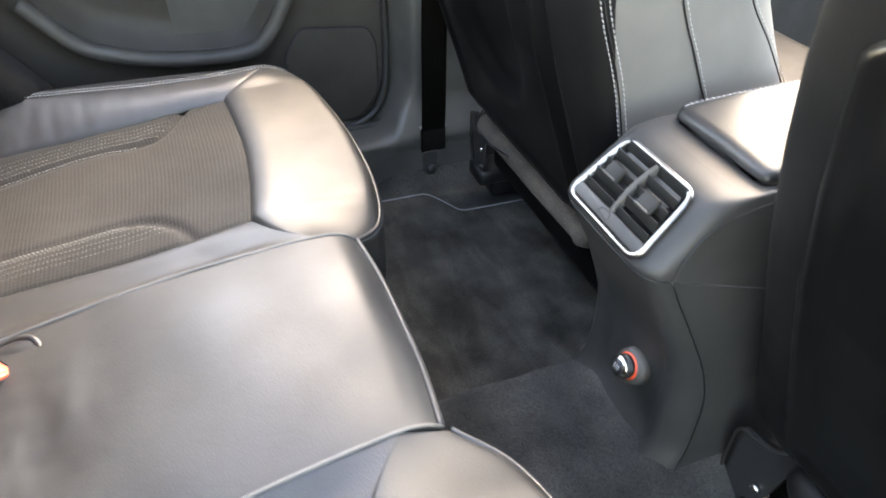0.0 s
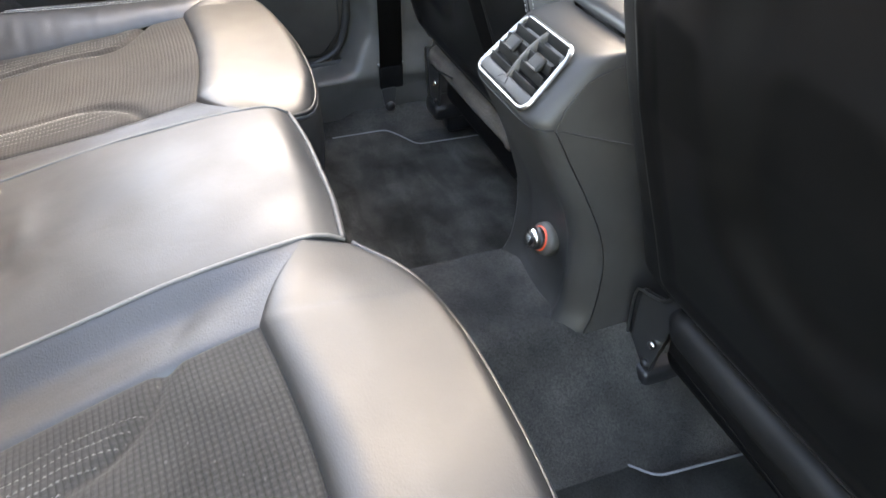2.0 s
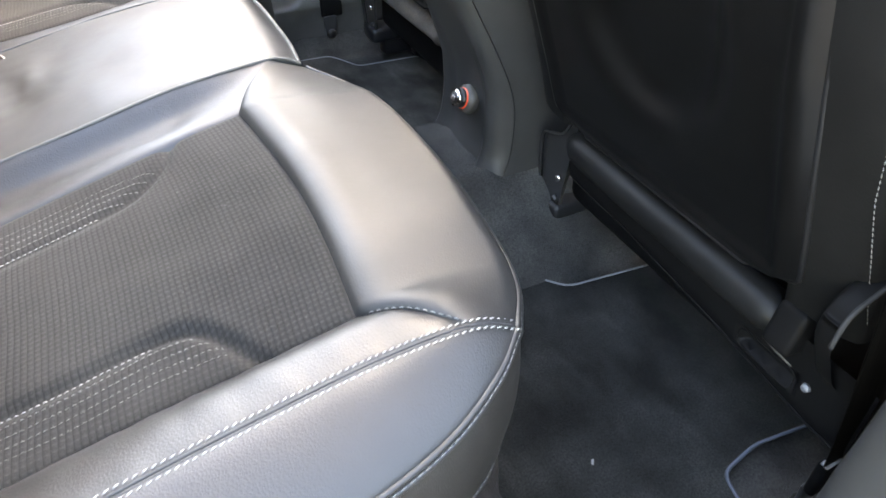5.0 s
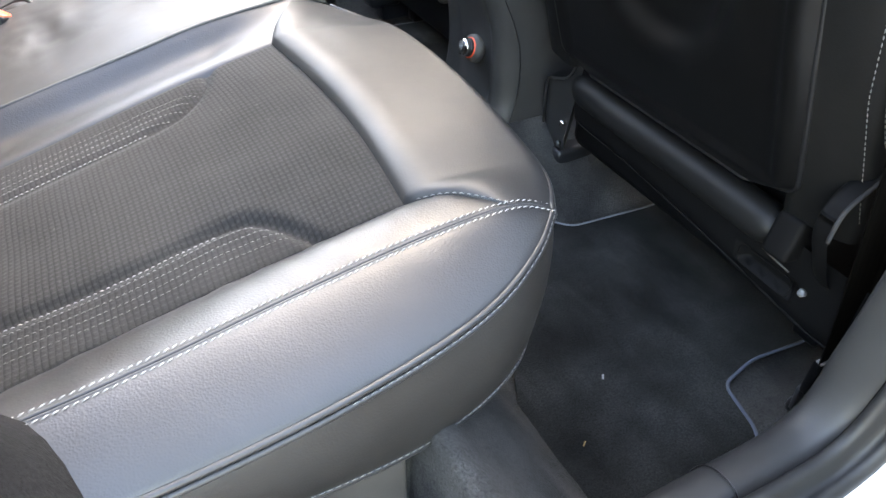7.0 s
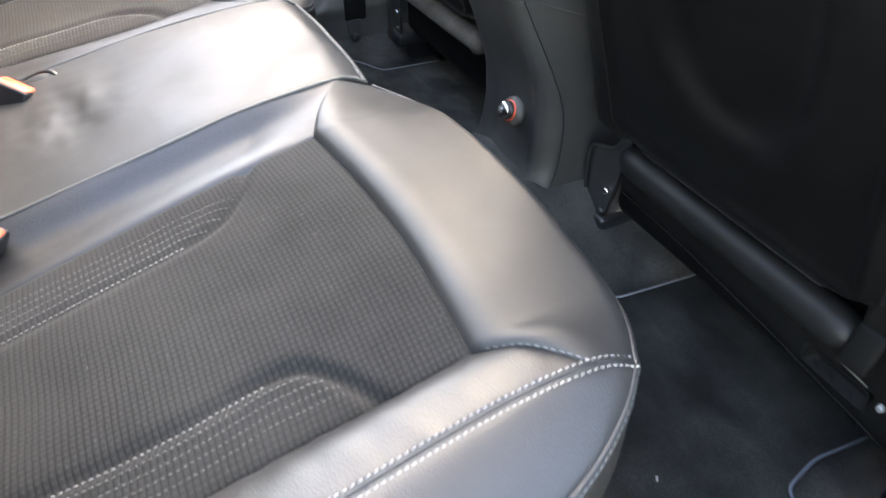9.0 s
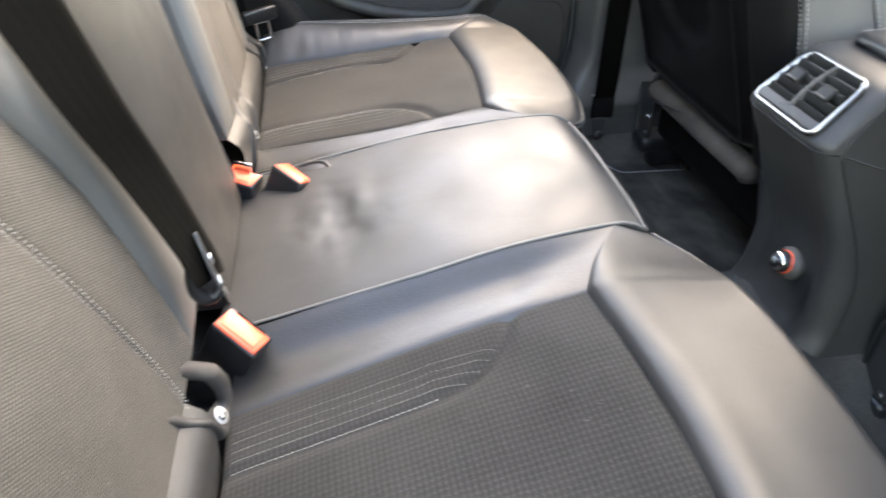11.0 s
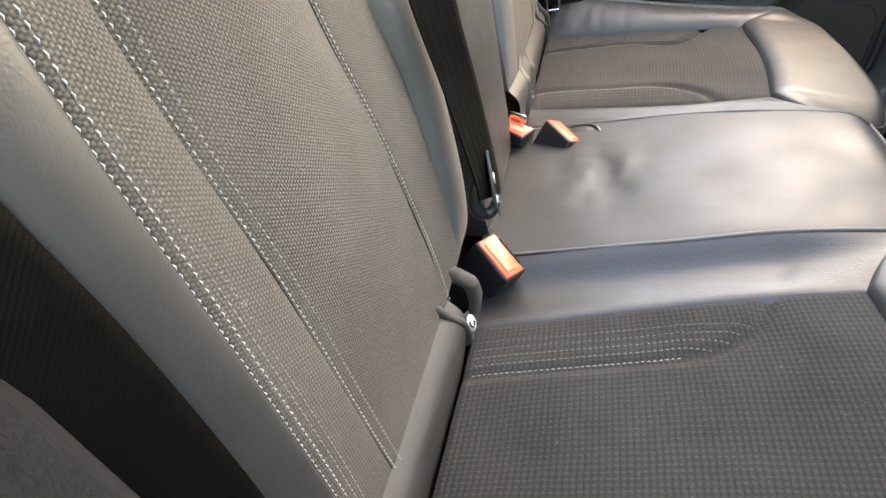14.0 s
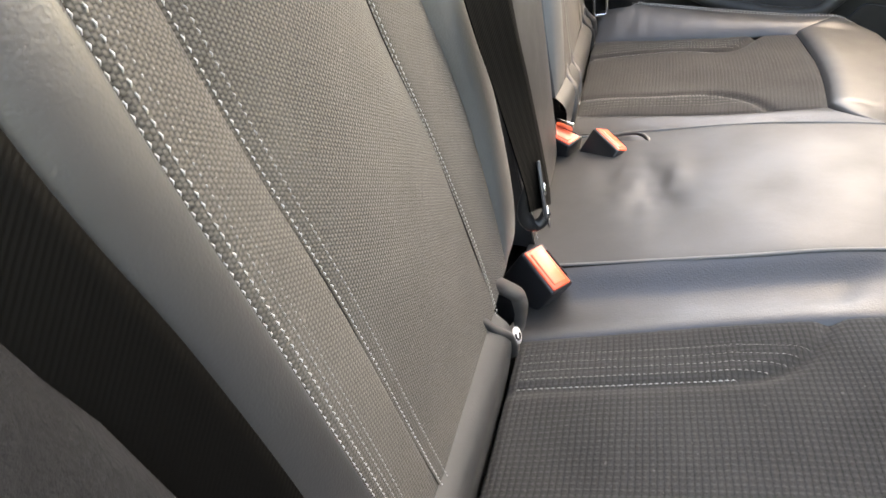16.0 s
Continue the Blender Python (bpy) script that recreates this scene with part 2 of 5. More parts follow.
def curve(points, n=32):
    """A smooth line through points, in n even steps."""
    p = np.array(points, float)
    p = np.vstack([2 * p[0] - p[1], p, 2 * p[-1] - p[-2]])
    out = []
    for i in range(1, len(p) - 2):
        t = np.linspace(0, 1, 24, endpoint=False)[:, None]
        a, b, c, d = p[i - 1 : i + 3]
        out.append(0.5 * (2 * b + (c - a) * t + (2 * a - 5 * b + 4 * c - d) * t**2 + (3 * b - a - 3 * c + d) * t**3))
    out = np.vstack([*out, p[-2:-1]])
    far = np.r_[0, np.cumsum(np.linalg.norm(np.diff(out, axis=0), axis=1))]
    at = np.linspace(0, far[-1], n)
    return np.stack([np.interp(at, far, out[:, k]) for k in range(3)], 1)


def sheet(grid, up=(0, 0, 1), scale_uv=True, loop=False):
    """A bmesh from an array of points, nu by nv, facing up, mapped in metres."""
    nu, nv, _ = grid.shape
    bm = bmesh.new()
    uvl = bm.loops.layers.uv.new("UVMap")
    du = np.zeros((nu, nv)), np.zeros((nu, nv))
    du[0][1:] = np.cumsum(np.linalg.norm(np.diff(grid, axis=0), axis=2).mean(1))[:, None]
    du[1][:, 1:] = np.cumsum(np.linalg.norm(np.diff(grid, axis=1), axis=2).mean(0))[None]
    vs = [[bm.verts.new(grid[i, j]) for j in range(nv)] for i in range(nu)]
    faces = []
    for i in range(nu if loop else nu - 1):
        k = (i + 1) % nu
        for j in range(nv - 1):
            try:
                f = bm.faces.new((vs[i][j], vs[k][j], vs[k][j + 1], vs[i][j + 1]))
            except ValueError:
                continue
            for l, (a, b) in zip(f.loops, ((i, j), (k, j), (k, j + 1), (i, j + 1))):
                l[uvl].uv = (du[0][a, b], du[1][a, b])
            faces.append(f)
    bm.normal_update()
    total = sum((f.normal * f.calc_area() for f in faces), Vector())
    if total.dot(Vector(up)) < 0:
        bmesh.ops.reverse_faces(bm, faces=bm.faces)
    return bm


def coons(c0, c1, d0, d1, nu=40, nv=40, bulge=0.0, up=(0, 0, 1), e=0.4, shape=None, pin="uv"):
    """A padded panel spanned by four lines: c0, c1 run along u, d0, d1 along v. bulge: how far the middle stands proud."""
    def even(c, n):
        c = np.array(c, float)
        far = np.r_[0, np.cumsum(np.linalg.norm(np.diff(c, axis=0), axis=1))]
        at = np.linspace(0, far[-1], n)
        return np.stack([np.interp(at, far, c[:, k]) for k in range(3)], 1)
    c0, c1, d0, d1 = even(c0, nu), even(c1, nu), even(d0, nv), even(d1, nv)
    u, v = np.linspace(0, 1, nu)[:, None, None], np.linspace(0, 1, nv)[None, :, None]
    g = (1 - v) * c0[:, None] + v * c1[:, None] + (1 - u) * d0[None] + u * d1[None]
    g = g - ((1 - u) * (1 - v) * c0[0] + u * (1 - v) * c0[-1] + (1 - u) * v * c1[0] + u * v * c1[-1])
    nrm = np.cross(np.gradient(g, axis=0), np.gradient(g, axis=1))
    nrm /= np.linalg.norm(nrm, axis=2, keepdims=True) + 1e-12
    if (nrm.mean((0, 1)) @ np.array(up)) < 0:
        nrm = -nrm
    amount = bulge
    if "u" in pin:
        amount = amount * (4 * u * (1 - u)) ** e
    if "v" in pin:
        amount = amount * (4 * v * (1 - v)) ** e
    g = g + nrm * amount
    if shape is not None:
        g = g + nrm * shape(g)[..., None]
    return g


def tube(points, r, sides=8, closed=False):
    """A round bar along points; r one radius or one for each point."""
    p = np.array(points, float)
    r = np.broadcast_to(r, len(p))
    t = np.gradient(p, axis=0)
    if closed:
        t = np.roll(p, -1, 0) - np.roll(p, 1, 0)
    t /= np.linalg.norm(t, axis=1, keepdims=True) + 1e-12
    ref = np.array([0.0, 0.0, 1.0]) if abs(t[:, 2]).mean() < 0.8 else np.array([1.0, 0.0, 0.0])
    a = np.cross(t, ref)
    a /= np.linalg.norm(a, axis=1, keepdims=True) + 1e-12
    b = np.cross(t, a)
    ang = np.linspace(0, 2 * math.pi, sides, endpoint=False)
    g = p[:, None] + r[:, None, None] * (np.cos(ang)[None, :, None] * a[:, None] + np.sin(ang)[None, :, None] * b[:, None])
    bm = bmesh.new()
    vs = [[bm.verts.new(q) for q in row] for row in g]
    n = len(vs)
    for i in range(n if closed else n - 1):
        k = (i + 1) % n
        for j in range(sides):
            bm.faces.new((vs[i][j], vs[i][(j + 1) % sides], vs[k][(j + 1) % sides], vs[k][j]))
    if not closed:
        bm.faces.new(vs[0][::-1])
        bm.faces.new(vs[-1])
    bmesh.ops.recalc_face_normals(bm, faces=bm.faces)
    return bm


def stitches(points, pitch=0.006, length=0.0042, r=0.0007, lift=(0, 0, 0.0006), slant=0.0):
    """A row of separate stitches along a line."""
    p = np.array(points, float)
    far = np.r_[0, np.cumsum(np.linalg.norm(np.diff(p, axis=0), axis=1))]
    bm = bmesh.new()
    lift = np.array(lift)
    for s in np.arange(pitch / 2, far[-1], pitch):
        a, b = (np.array([np.interp(q, far, p[:, k]) for k in range(3)]) for q in (s - length / 2, s + length / 2))
        d = (b - a) / (np.linalg.norm(b - a) + 1e-12)
        n = lift / (np.linalg.norm(lift) + 1e-12)
        w = np.cross(d, n)
        w /= np.linalg.norm(w) + 1e-12
        a, b = a + slant * w + lift * 0.2, b - slant * w + lift * 0.2
        mid = (a + b) / 2 + lift
        rings = []
        for c, k in ((a, 0.5), (mid, 1.0), (b, 0.5)):
            rings.append([bm.verts.new(c + r * k * (math.cos(g) * w + math.sin(g) * n)) for g in (0.3, 1.87, 3.44, 5.01)])
        for q0, q1 in zip(rings, rings[1:]):
            for j in range(4):
                bm.faces.new((q0[j], q0[(j + 1) % 4], q1[(j + 1) % 4], q1[j]))
        bm.faces.new(rings[0][::-1])
        bm.faces.new(rings[-1])
    bmesh.ops.recalc_face_normals(bm, faces=bm.faces)
    return bm


def box(lo, hi, bevel=0.0, segments=2, taper=None):
    bm = bmesh.new()
    bmesh.ops.create_cube(bm, size=1)
    lo, hi = Vector(lo), Vector(hi)
    for v in bm.verts:
        v.co = Vector([lo[k] + (v.co[k] + 0.5) * (hi[k] - lo[k]) for k in range(3)])
        if taper and v.co.z > (lo.z + hi.z) / 2:
            for k in (0, 1):
                v.co[k] = (lo[k] + hi[k]) / 2 + (v.co[k] - (lo[k] + hi[k]) / 2) * taper
    if bevel:
        bmesh.ops.bevel(bm, geom=bm.edges[:], offset=bevel, segments=segments, affect="EDGES", profile=0.5)
    return bm


def place(bm, m):
    bmesh.ops.transform(bm, matrix=m, verts=bm.verts)
    return bm


def slab(outline, thick, bevel=0.0, segments=2):
    """A flat plate in the xy plane: outline extruded up by thick."""
    bm = bmesh.new()
    f = bm.faces.new([bm.verts.new((x, y, 0)) for x, y in outline])
    got = bmesh.ops.extrude_face_region(bm, geom=[f])
    bmesh.ops.translate(bm, vec=(0, 0, thick), verts=[g for g in got["geom"] if isinstance(g, bmesh.types.BMVert)])
    bmesh.ops.recalc_face_normals(bm, faces=bm.faces)
    if bevel:
        sharp = [e for e in bm.edges if e.calc_face_angle(0) > 0.6]
        bmesh.ops.bevel(bm, geom=sharp, offset=bevel, segments=segments, affect="EDGES", profile=0.5)
    return bm


def plate(outline, thick, edge=0.003, dome=0.0):
    """A flat plate with a softened rim, built of rings about its middle, in the xy plane."""
    p = np.array(outline, float)
    c = p.mean(0)
    size = np.abs(p - c).max()
    bm = bmesh.new()
    rings = []
    for k, z in ((1.0, 0.0), (1.0, thick - edge), (1 - 0.35 * edge / size, thick - 0.3 * edge), (1 - edge / size, thick), (0.6, thick + dome * 0.7)):
        rings.append([bm.verts.new((*(c + (q - c) * k), z)) for q in p])
    n = len(p)
    for a, b in zip(rings, rings[1:]):
        for j in range(n):
            bm.faces.new((a[j], a[(j + 1) % n], b[(j + 1) % n], b[j]))
    top = bm.verts.new((*c, thick + dome))
    for j in range(n):
        bm.faces.new((rings[-1][j], rings[-1][(j + 1) % n], top))
    bmesh.ops.recalc_face_normals(bm, faces=bm.faces)
    return bm


def rounded(points, r=0.01, n=5):
    """A polygon with rounded corners."""
    out = []
    k = len(points)
    rs = r if isinstance(r, (list, tuple)) else [r] * k
    for i in range(k):
        a, b, c = (Vector(points[(i + d) % k]) for d in (-1, 0, 1))
        p, q = b + (a - b).normalized() * rs[i], b + (c - b).normalized() * rs[i]
        for s in range(n + 1):
            t = s / n
            out.append(tuple((1 - t) ** 2 * p + 2 * t * (1 - t) * b + t * t * q))
    return out


def band(outline, width, height):
    """A closed rounded frame of some width along an outline in the xy plane."""
    p = np.array(outline, float)
    t = np.roll(p, -1, 0) - np.roll(p, 1, 0)
    t /= np.linalg.norm(t, axis=1, keepdims=True)
    n = np.stack([t[:, 1], -t[:, 0]], 1)
    a = np.linspace(0, math.pi, 9)
    g = np.stack([np.concatenate([p + n * (width / 2 * math.cos(k)), np.full((len(p), 1), height * math.sin(k) ** 0.8)], 1) for k in a], 1)
    return sheet(np.array(g), (0, 0, 1), loop=True)


def frame_of(origin, right, up):
    """The pose whose x, y run along right and up."""
    x = Vector(right).normalized()
    z = x.cross(Vector(up)).normalized()
    y = z.cross(x)
    m = Matrix((x, y, z)).transposed().to_4x4()
    return Matrix.Translation(origin) @ m


def strap(points, across, width, thick=0.0012, bow=0.0):
    """A flat belt along points; across: the direction of its width, one or one for each point."""
    p = np.array(points, float)
    w = np.broadcast_to(np.array(across, float), p.shape)
    w = w / np.linalg.norm(w, axis=1, keepdims=True)
    t = np.gradient(p, axis=0)
    n = np.cross(t, w)
    n /= np.linalg.norm(n, axis=1, keepdims=True) + 1e-12
    ks = np.linspace(-1, 1, 9)
    top = p[:, None] + ks[None, :, None] * w[:, None] * width / 2 + n[:, None] * (thick + bow * (1 - ks**2))[None, :, None]
    low = p[:, None] + ks[None, ::-1, None] * w[:, None] * width / 2 + n[:, None] * (bow * (1 - ks**2))[None, :, None]
    ring = np.concatenate([top, low, top[:, :1]], 1)
    return sheet(ring, tuple(n.mean(0)))


def smooth(q):
    q = min(1.0, max(0.0, q))
    return q * q * (3 - 2 * q)


# ---- rear seat cushions ----
INNER_WING = [(-0.36, 0.292, 0), (-0.249, 0.279, 0), (-0.175, 0.265, 0), (-0.138, 0.236, 0), (-0.119, 0.198, 0)]
OUTER_WING = [(-0.36, 0.447, 0), (-0.235, 0.447, 0), (-0.163, 0.438, 0), (-0.135, 0.452, 0), (-0.108, 0.497, 0)]


def near_line(g, line):
    """How far, in plan, each point of an array lies from a line."""
    d = np.linalg.norm(g[..., None, :2] - line[:, :2], axis=-1)
    return d.min(-1)


def on_grid(g, line):
    """The line laid on to the surface of an array of points."""
    flat = g.reshape(-1, 3)
    out = np.array(line, float)
    for q in out:
        d = ((flat[:, :2] - q[:2]) ** 2).sum(1)
        near = np.argpartition(d, 4)[:4]
        w = 1 / (d[near] + 1e-9)
        q[2] = (flat[near, 2] * w).sum() / w.sum()
    return out


def side_cushion(s, label):
    """One outer seat cushion; s: the side of the car, -1 or 1."""
    seat = thing("rear_seat_unit", label, "car seat", "rear seats", at=(-0.13, s * 0.38, 0.2))
    fx = 0.010 if s > 0 else 0.0
    k = lambda pts: [(x - 1.2 * fx * min(1, max(0, (x + 0.06) / 0.1)), s * v, z) for x, v, z in pts]  # noqa: E731
    mid = curve(k([(-0.358, 0.146, 0.298), (-0.2, 0.135, 0.333), (-0.1, 0.127, 0.353), (0.0, 0.121, 0.363)]))
    i_in = curve(k([(-0.358, 0.232, 0.284), (-0.2, 0.207, 0.314), (-0.12, 0.199, 0.331), (-0.05 - fx, 0.193, 0.346)]))
    i_out = curve(k([(-0.358, 0.513, 0.294), (-0.2, 0.502, 0.315), (-0.11, 0.498, 0.328), (-0.042 - fx, 0.492, 0.338)]))
    i_front = curve(k([(x - fx, v, z) for x, v, z in ((-0.05, 0.193, 0.346), (-0.039, 0.27, 0.343), (-0.034, 0.345, 0.341), (-0.036, 0.42, 0.339), (-0.042, 0.492, 0.338))]))
    i_back = curve(k([(-0.358, 0.232, 0.284), (-0.358, 0.37, 0.283), (-0.358, 0.513, 0.294)]))
    seam = curve(k([(-0.358, 0.588, 0.343), (-0.25, 0.575, 0.344), (-0.15, 0.558, 0.346), (-0.05, 0.546, 0.350), (0.017, 0.546, 0.353), (0.05, 0.550, 0.342)]), 64)
    rim = curve(k([(-0.358, 0.642, 0.320), (-0.2, 0.633, 0.320), (-0.1, 0.620, 0.322), (-0.03, 0.602, 0.326), (0.02, 0.576, 0.334), (0.05, 0.550, 0.342)]), 48)
    j_tip = int(np.argmin(np.abs(seam[:, 0] - 0.017 + 0.9 * fx)))
    tip = seam[j_tip]
    nose = curve(k([(0.05, 0.550, 0.341), (0.075, 0.505, 0.335), (0.089, 0.44, 0.331), (0.098, 0.34, 0.330), (0.095, 0.235, 0.331), (0.078, 0.16, 0.332), (0.040, 0.120, 0.345)]), 56)
    # cloth insert with a crease along each wing
    wings = [curve([(x, s * v, z) for x, v, z in w], 70) for w in (INNER_WING, OUTER_WING)]

    def creased(g):
        h = np.zeros(g.shape[:2])
        for w, deep in zip(wings, (0.0026, 0.0044)):
            d = near_line(g, w)
            h -= (deep + 0.0030 * np.clip((g[..., 0] + 0.20) / 0.04, 0, 1)) * np.exp(-((d / 0.0065) ** 2))
        lump = np.array([[noise.noise(Vector((p[0] * 14, p[1] * 14, 3.0 * s))) for p in row] for row in g])
        return h + 0.0022 * lump

    g = coons(i_in, i_out, i_back, i_front, 96, 96, 0.007, e=0.35, shape=creased)
    bm = sheet(g)
    inner, outer = wings
    insert = part("fabric_insert", bm, FABRIC, seat, "dusty black woven fabric insert with curved stitched wings")
    # straight thread rows that end at the curved seam of each wing
    for w, grow, bend in ((inner, -1, -0.190), (outer, 1, -0.170)):
        v = np.abs(w[:, 1])
        base = [q for q in range(len(w)) if w[q, 0] < bend]
        for k in range(5):
            off = 0.002 + 0.0092 * k
            at_bend = v[base[-1]] + grow * off
            tail = int(np.argmin(np.abs(v - at_bend)))
            end = max(w[tail, 0] - 0.004, bend)
            xs = np.linspace(-0.352, end, 50)
            line = np.stack([xs, s * (np.interp(np.minimum(xs, bend), w[base, 0], v[base]) + grow * off), 0 * xs], 1)
            part("stitching", stitches(on_grid(g, line), 0.0046, 0.0028, (0.00040, 0.00032, 0.00028, 0.00021, 0.00018)[k]), THREAD_GREY if k else THREAD, insert, "row of pale thread stitches")
    # leather round it
    strip_end = np.linspace(mid[-1], i_front[0], 24)
    strip_end[:, 0] -= 0.006 * np.sin(np.linspace(0, math.pi, 24))
    lip = i_in + np.array([0, s * 0.002, 0.002])
    lip[-6:, 2] -= np.linspace(0, 0.002, 6)
    g = coons(mid, lip, np.linspace(mid[0], lip[0], 24), strip_end, 60, 28, 0.0)
    v = np.linspace(0, 1, 28)
    roll = curve([(q, h, 0) for q, h in ((0, 0), (0.11, -0.0024), (0.29, -0.0084), (0.42, -0.0102), (0.60, -0.0080), (0.79, -0.0034), (0.93, -0.0007), (1, -0.0018))], 60)
    g[..., 2] += (np.r_[np.linspace(1, 1, 46), np.linspace(1, 0, 14)][:, None]) * np.interp(v, roll[:, 0], roll[:, 1])[None]
    g = np.concatenate([g, (i_in[np.linspace(0, 31, 60).round().astype(int)] + np.array([0, s * 0.003, -0.003]))[:, None]], 1)
    part("inner_strip", sheet(g), LEATHER, seat, "smooth leather strip beside the middle seat")
    cap = curve([i_out[-1], i_out[-1] + (np.array([0.03, 0.020 * s, 0.012])), tip], 20)
    back_edge = np.vstack([strip_end, i_front[1:], cap[1:], seam[j_tip + 1 :]])
    vs = np.linspace(0.1215, 0.5495, 120)
    order = np.argsort(np.abs(back_edge[:, 1]))
    near_l = np.stack([np.interp(vs, np.abs(back_edge[order, 1]), back_edge[order, q]) for q in (0, 2)], 1)
    order = np.argsort(np.abs(nose[:, 1]))
    far_l = np.stack([np.interp(vs, np.abs(nose[order, 1]), nose[order, q]) for q in (0, 2)], 1)
    w = np.linspace(0, 1, 52)[None]
    wide = (far_l - near_l)[:, :1]
    gx = near_l[:, :1] + wide * w
    deep, out = np.clip(wide * w, 0, 0.030) / 0.030, np.clip(wide * (1 - w), 0, 0.016) / 0.016
    rise = np.clip(0.12 * wide, 0.001, 0.0155) * np.clip((vs[:, None] - 0.10) / 0.10, 0.2, 1) * np.sqrt(1 - (1 - deep) ** 2) * (1 - (1 - out) ** 2.2) ** 0.6
    gz = near_l[:, 1:] * (1 - w) + far_l[:, 1:] * w + rise
    g = np.stack([gx, np.broadcast_to(s * vs[:, None], gx.shape), gz], 2)
    g[..., 2] += 0.0012 * np.sin(w * math.pi) * np.array([[noise.noise(Vector((p[0] * 22, p[1] * 9, 7.0))) for p in row] for row in g])
    part("front_bolster", sheet(g), LEATHER_SMOOTH, seat, "padded leather front bolster with soft creases")
    g = coons(i_out, seam[: j_tip + 1], np.linspace(i_out[0], seam[0], 16), cap, 70, 24, 0.006, e=0.45, shape=lambda q: 0.0008 * np.array([[noise.noise(Vector((p[0] * 75, p[1] * 22, 1.0))) for p in row] for row in q]))
    part("outer_bolster", sheet(g), LEATHER, seat, "creased leather outer bolster")
    g = coons(seam, rim, np.linspace(seam[0], rim[0], 16), np.repeat(rim[-1:], 16, 0) + np.linspace(0, 1e-5, 16)[:, None], 70, 28, 0.0075, up=(0, s, 1), e=0.5)
    part("outer_panel", sheet(g), LEATHER, seat, "pebble-grained leather side panel")
    # piping and the skirt below it
    ring = np.vstack([rim, nose[1:]])
    out = np.gradient(ring, axis=0)
    out = np.stack([out[:, 1], -out[:, 0], 0 * out[:, 0]], 1)
    out *= -s / (np.linalg.norm(out, axis=1, keepdims=True) + 1e-12)
    part("piping", tube(ring + (0, 0, 0.0006), 0.0024, 8), LEATHER, seat, "leather piping along the upper edge")
    part("piping", tube(ring + out * 0.0014 + (0, 0, -0.0044), 0.0024, 8), LEATHER, seat, "leather piping along the upper edge")
    part("stitching", stitches((ring + out * 0.0025 + (0, 0, -0.0025))[len(rim) // 2 :], 0.006, 0.0042, 0.00045, lift=(0, 0, 0.0004)), THREAD_GREY, seat, "fine thread row along the piping")
    f = np.clip((ring[:, 0] + 0.1) / 0.15, 0, 1)
    low = ring.copy()
    low[:, 2] = np.interp(ring[:, 0], [-0.36, -0.19, -0.09, -0.02, 0.07, 0.1], [0.262, 0.246, 0.224, 0.216, 0.200, 0.194])
    low[:, :2] -= out[:, :2] * (0.004 + 0.003 * f)[:, None]
    top = ring + out * 0.0006 + (0, 0, -0.006)
    n = 18
    w = np.linspace(0, 1, n)[None, :, None]
    g = top[:, None] * (1 - w) + low[:, None] * w + out[:, None] * 0.007 * (np.sin(w * math.pi) ** 0.7)
    part("side_skirt", sheet(g, (0, s, 0)), LEATHER_SKIRT, seat, "dark leather skirt between two piped edges")
    part("piping", tube(low, 0.0030, 8), LEATHER, seat, "leather piping along the lower edge")
    part("stitching", stitches((low + out * 0.0022 + (0, 0, 0.0026))[::1], 0.006, 0.0044, 0.0004, lift=(0, s * 0.0002, 0.0003)), THREAD_GREY, seat, "fine thread row along the lower piping")
    under = low.copy()
    under[:, :2] -= out[:, :2] * 0.05
    under[:, 2] -= 0.004
    part("underside", sheet(np.stack([low, under], 1), (0, 0, -1)), LEATHER_DARK, seat)
    # bold double stitching on the outer seam
    t = np.gradient(seam, axis=0)
    nrm = np.stack([-t[:, 1], t[:, 0], 0 * t[:, 0]], 1)
    nrm *= s / np.linalg.norm(nrm, axis=1, keepdims=True)
    for off in (-0.0014, 0.0014):
        part("seam_ridge", tube(seam + nrm * off + (0, 0, 0.0003), 0.0013, 6), LEATHER_DARK, seat)
    for off in (-0.0040, 0.0044):
        row = seam[2:] + nrm[2:] * off + (0, 0, 0.0019 - abs(off) * 0.06)
        part("stitching", stitches(row, 0.0050, 0.0036, 0.00058, lift=(0, s * 0.0002, 0.0005), slant=0.0005), THREAD, seat, "bold pale thread stitches")
    part("stitching", stitches(cap[2:-1] + (0, 0, 0.002), 0.0055, 0.0035, 0.0005), THREAD_GREY, seat)
    return seat


near_seat = side_cushion(-1, "black leather rear seat with dusty woven fabric and pale stitching")
far_seat = side_cushion(1, "black leather rear seat with dusty woven insert catching blue daylight")


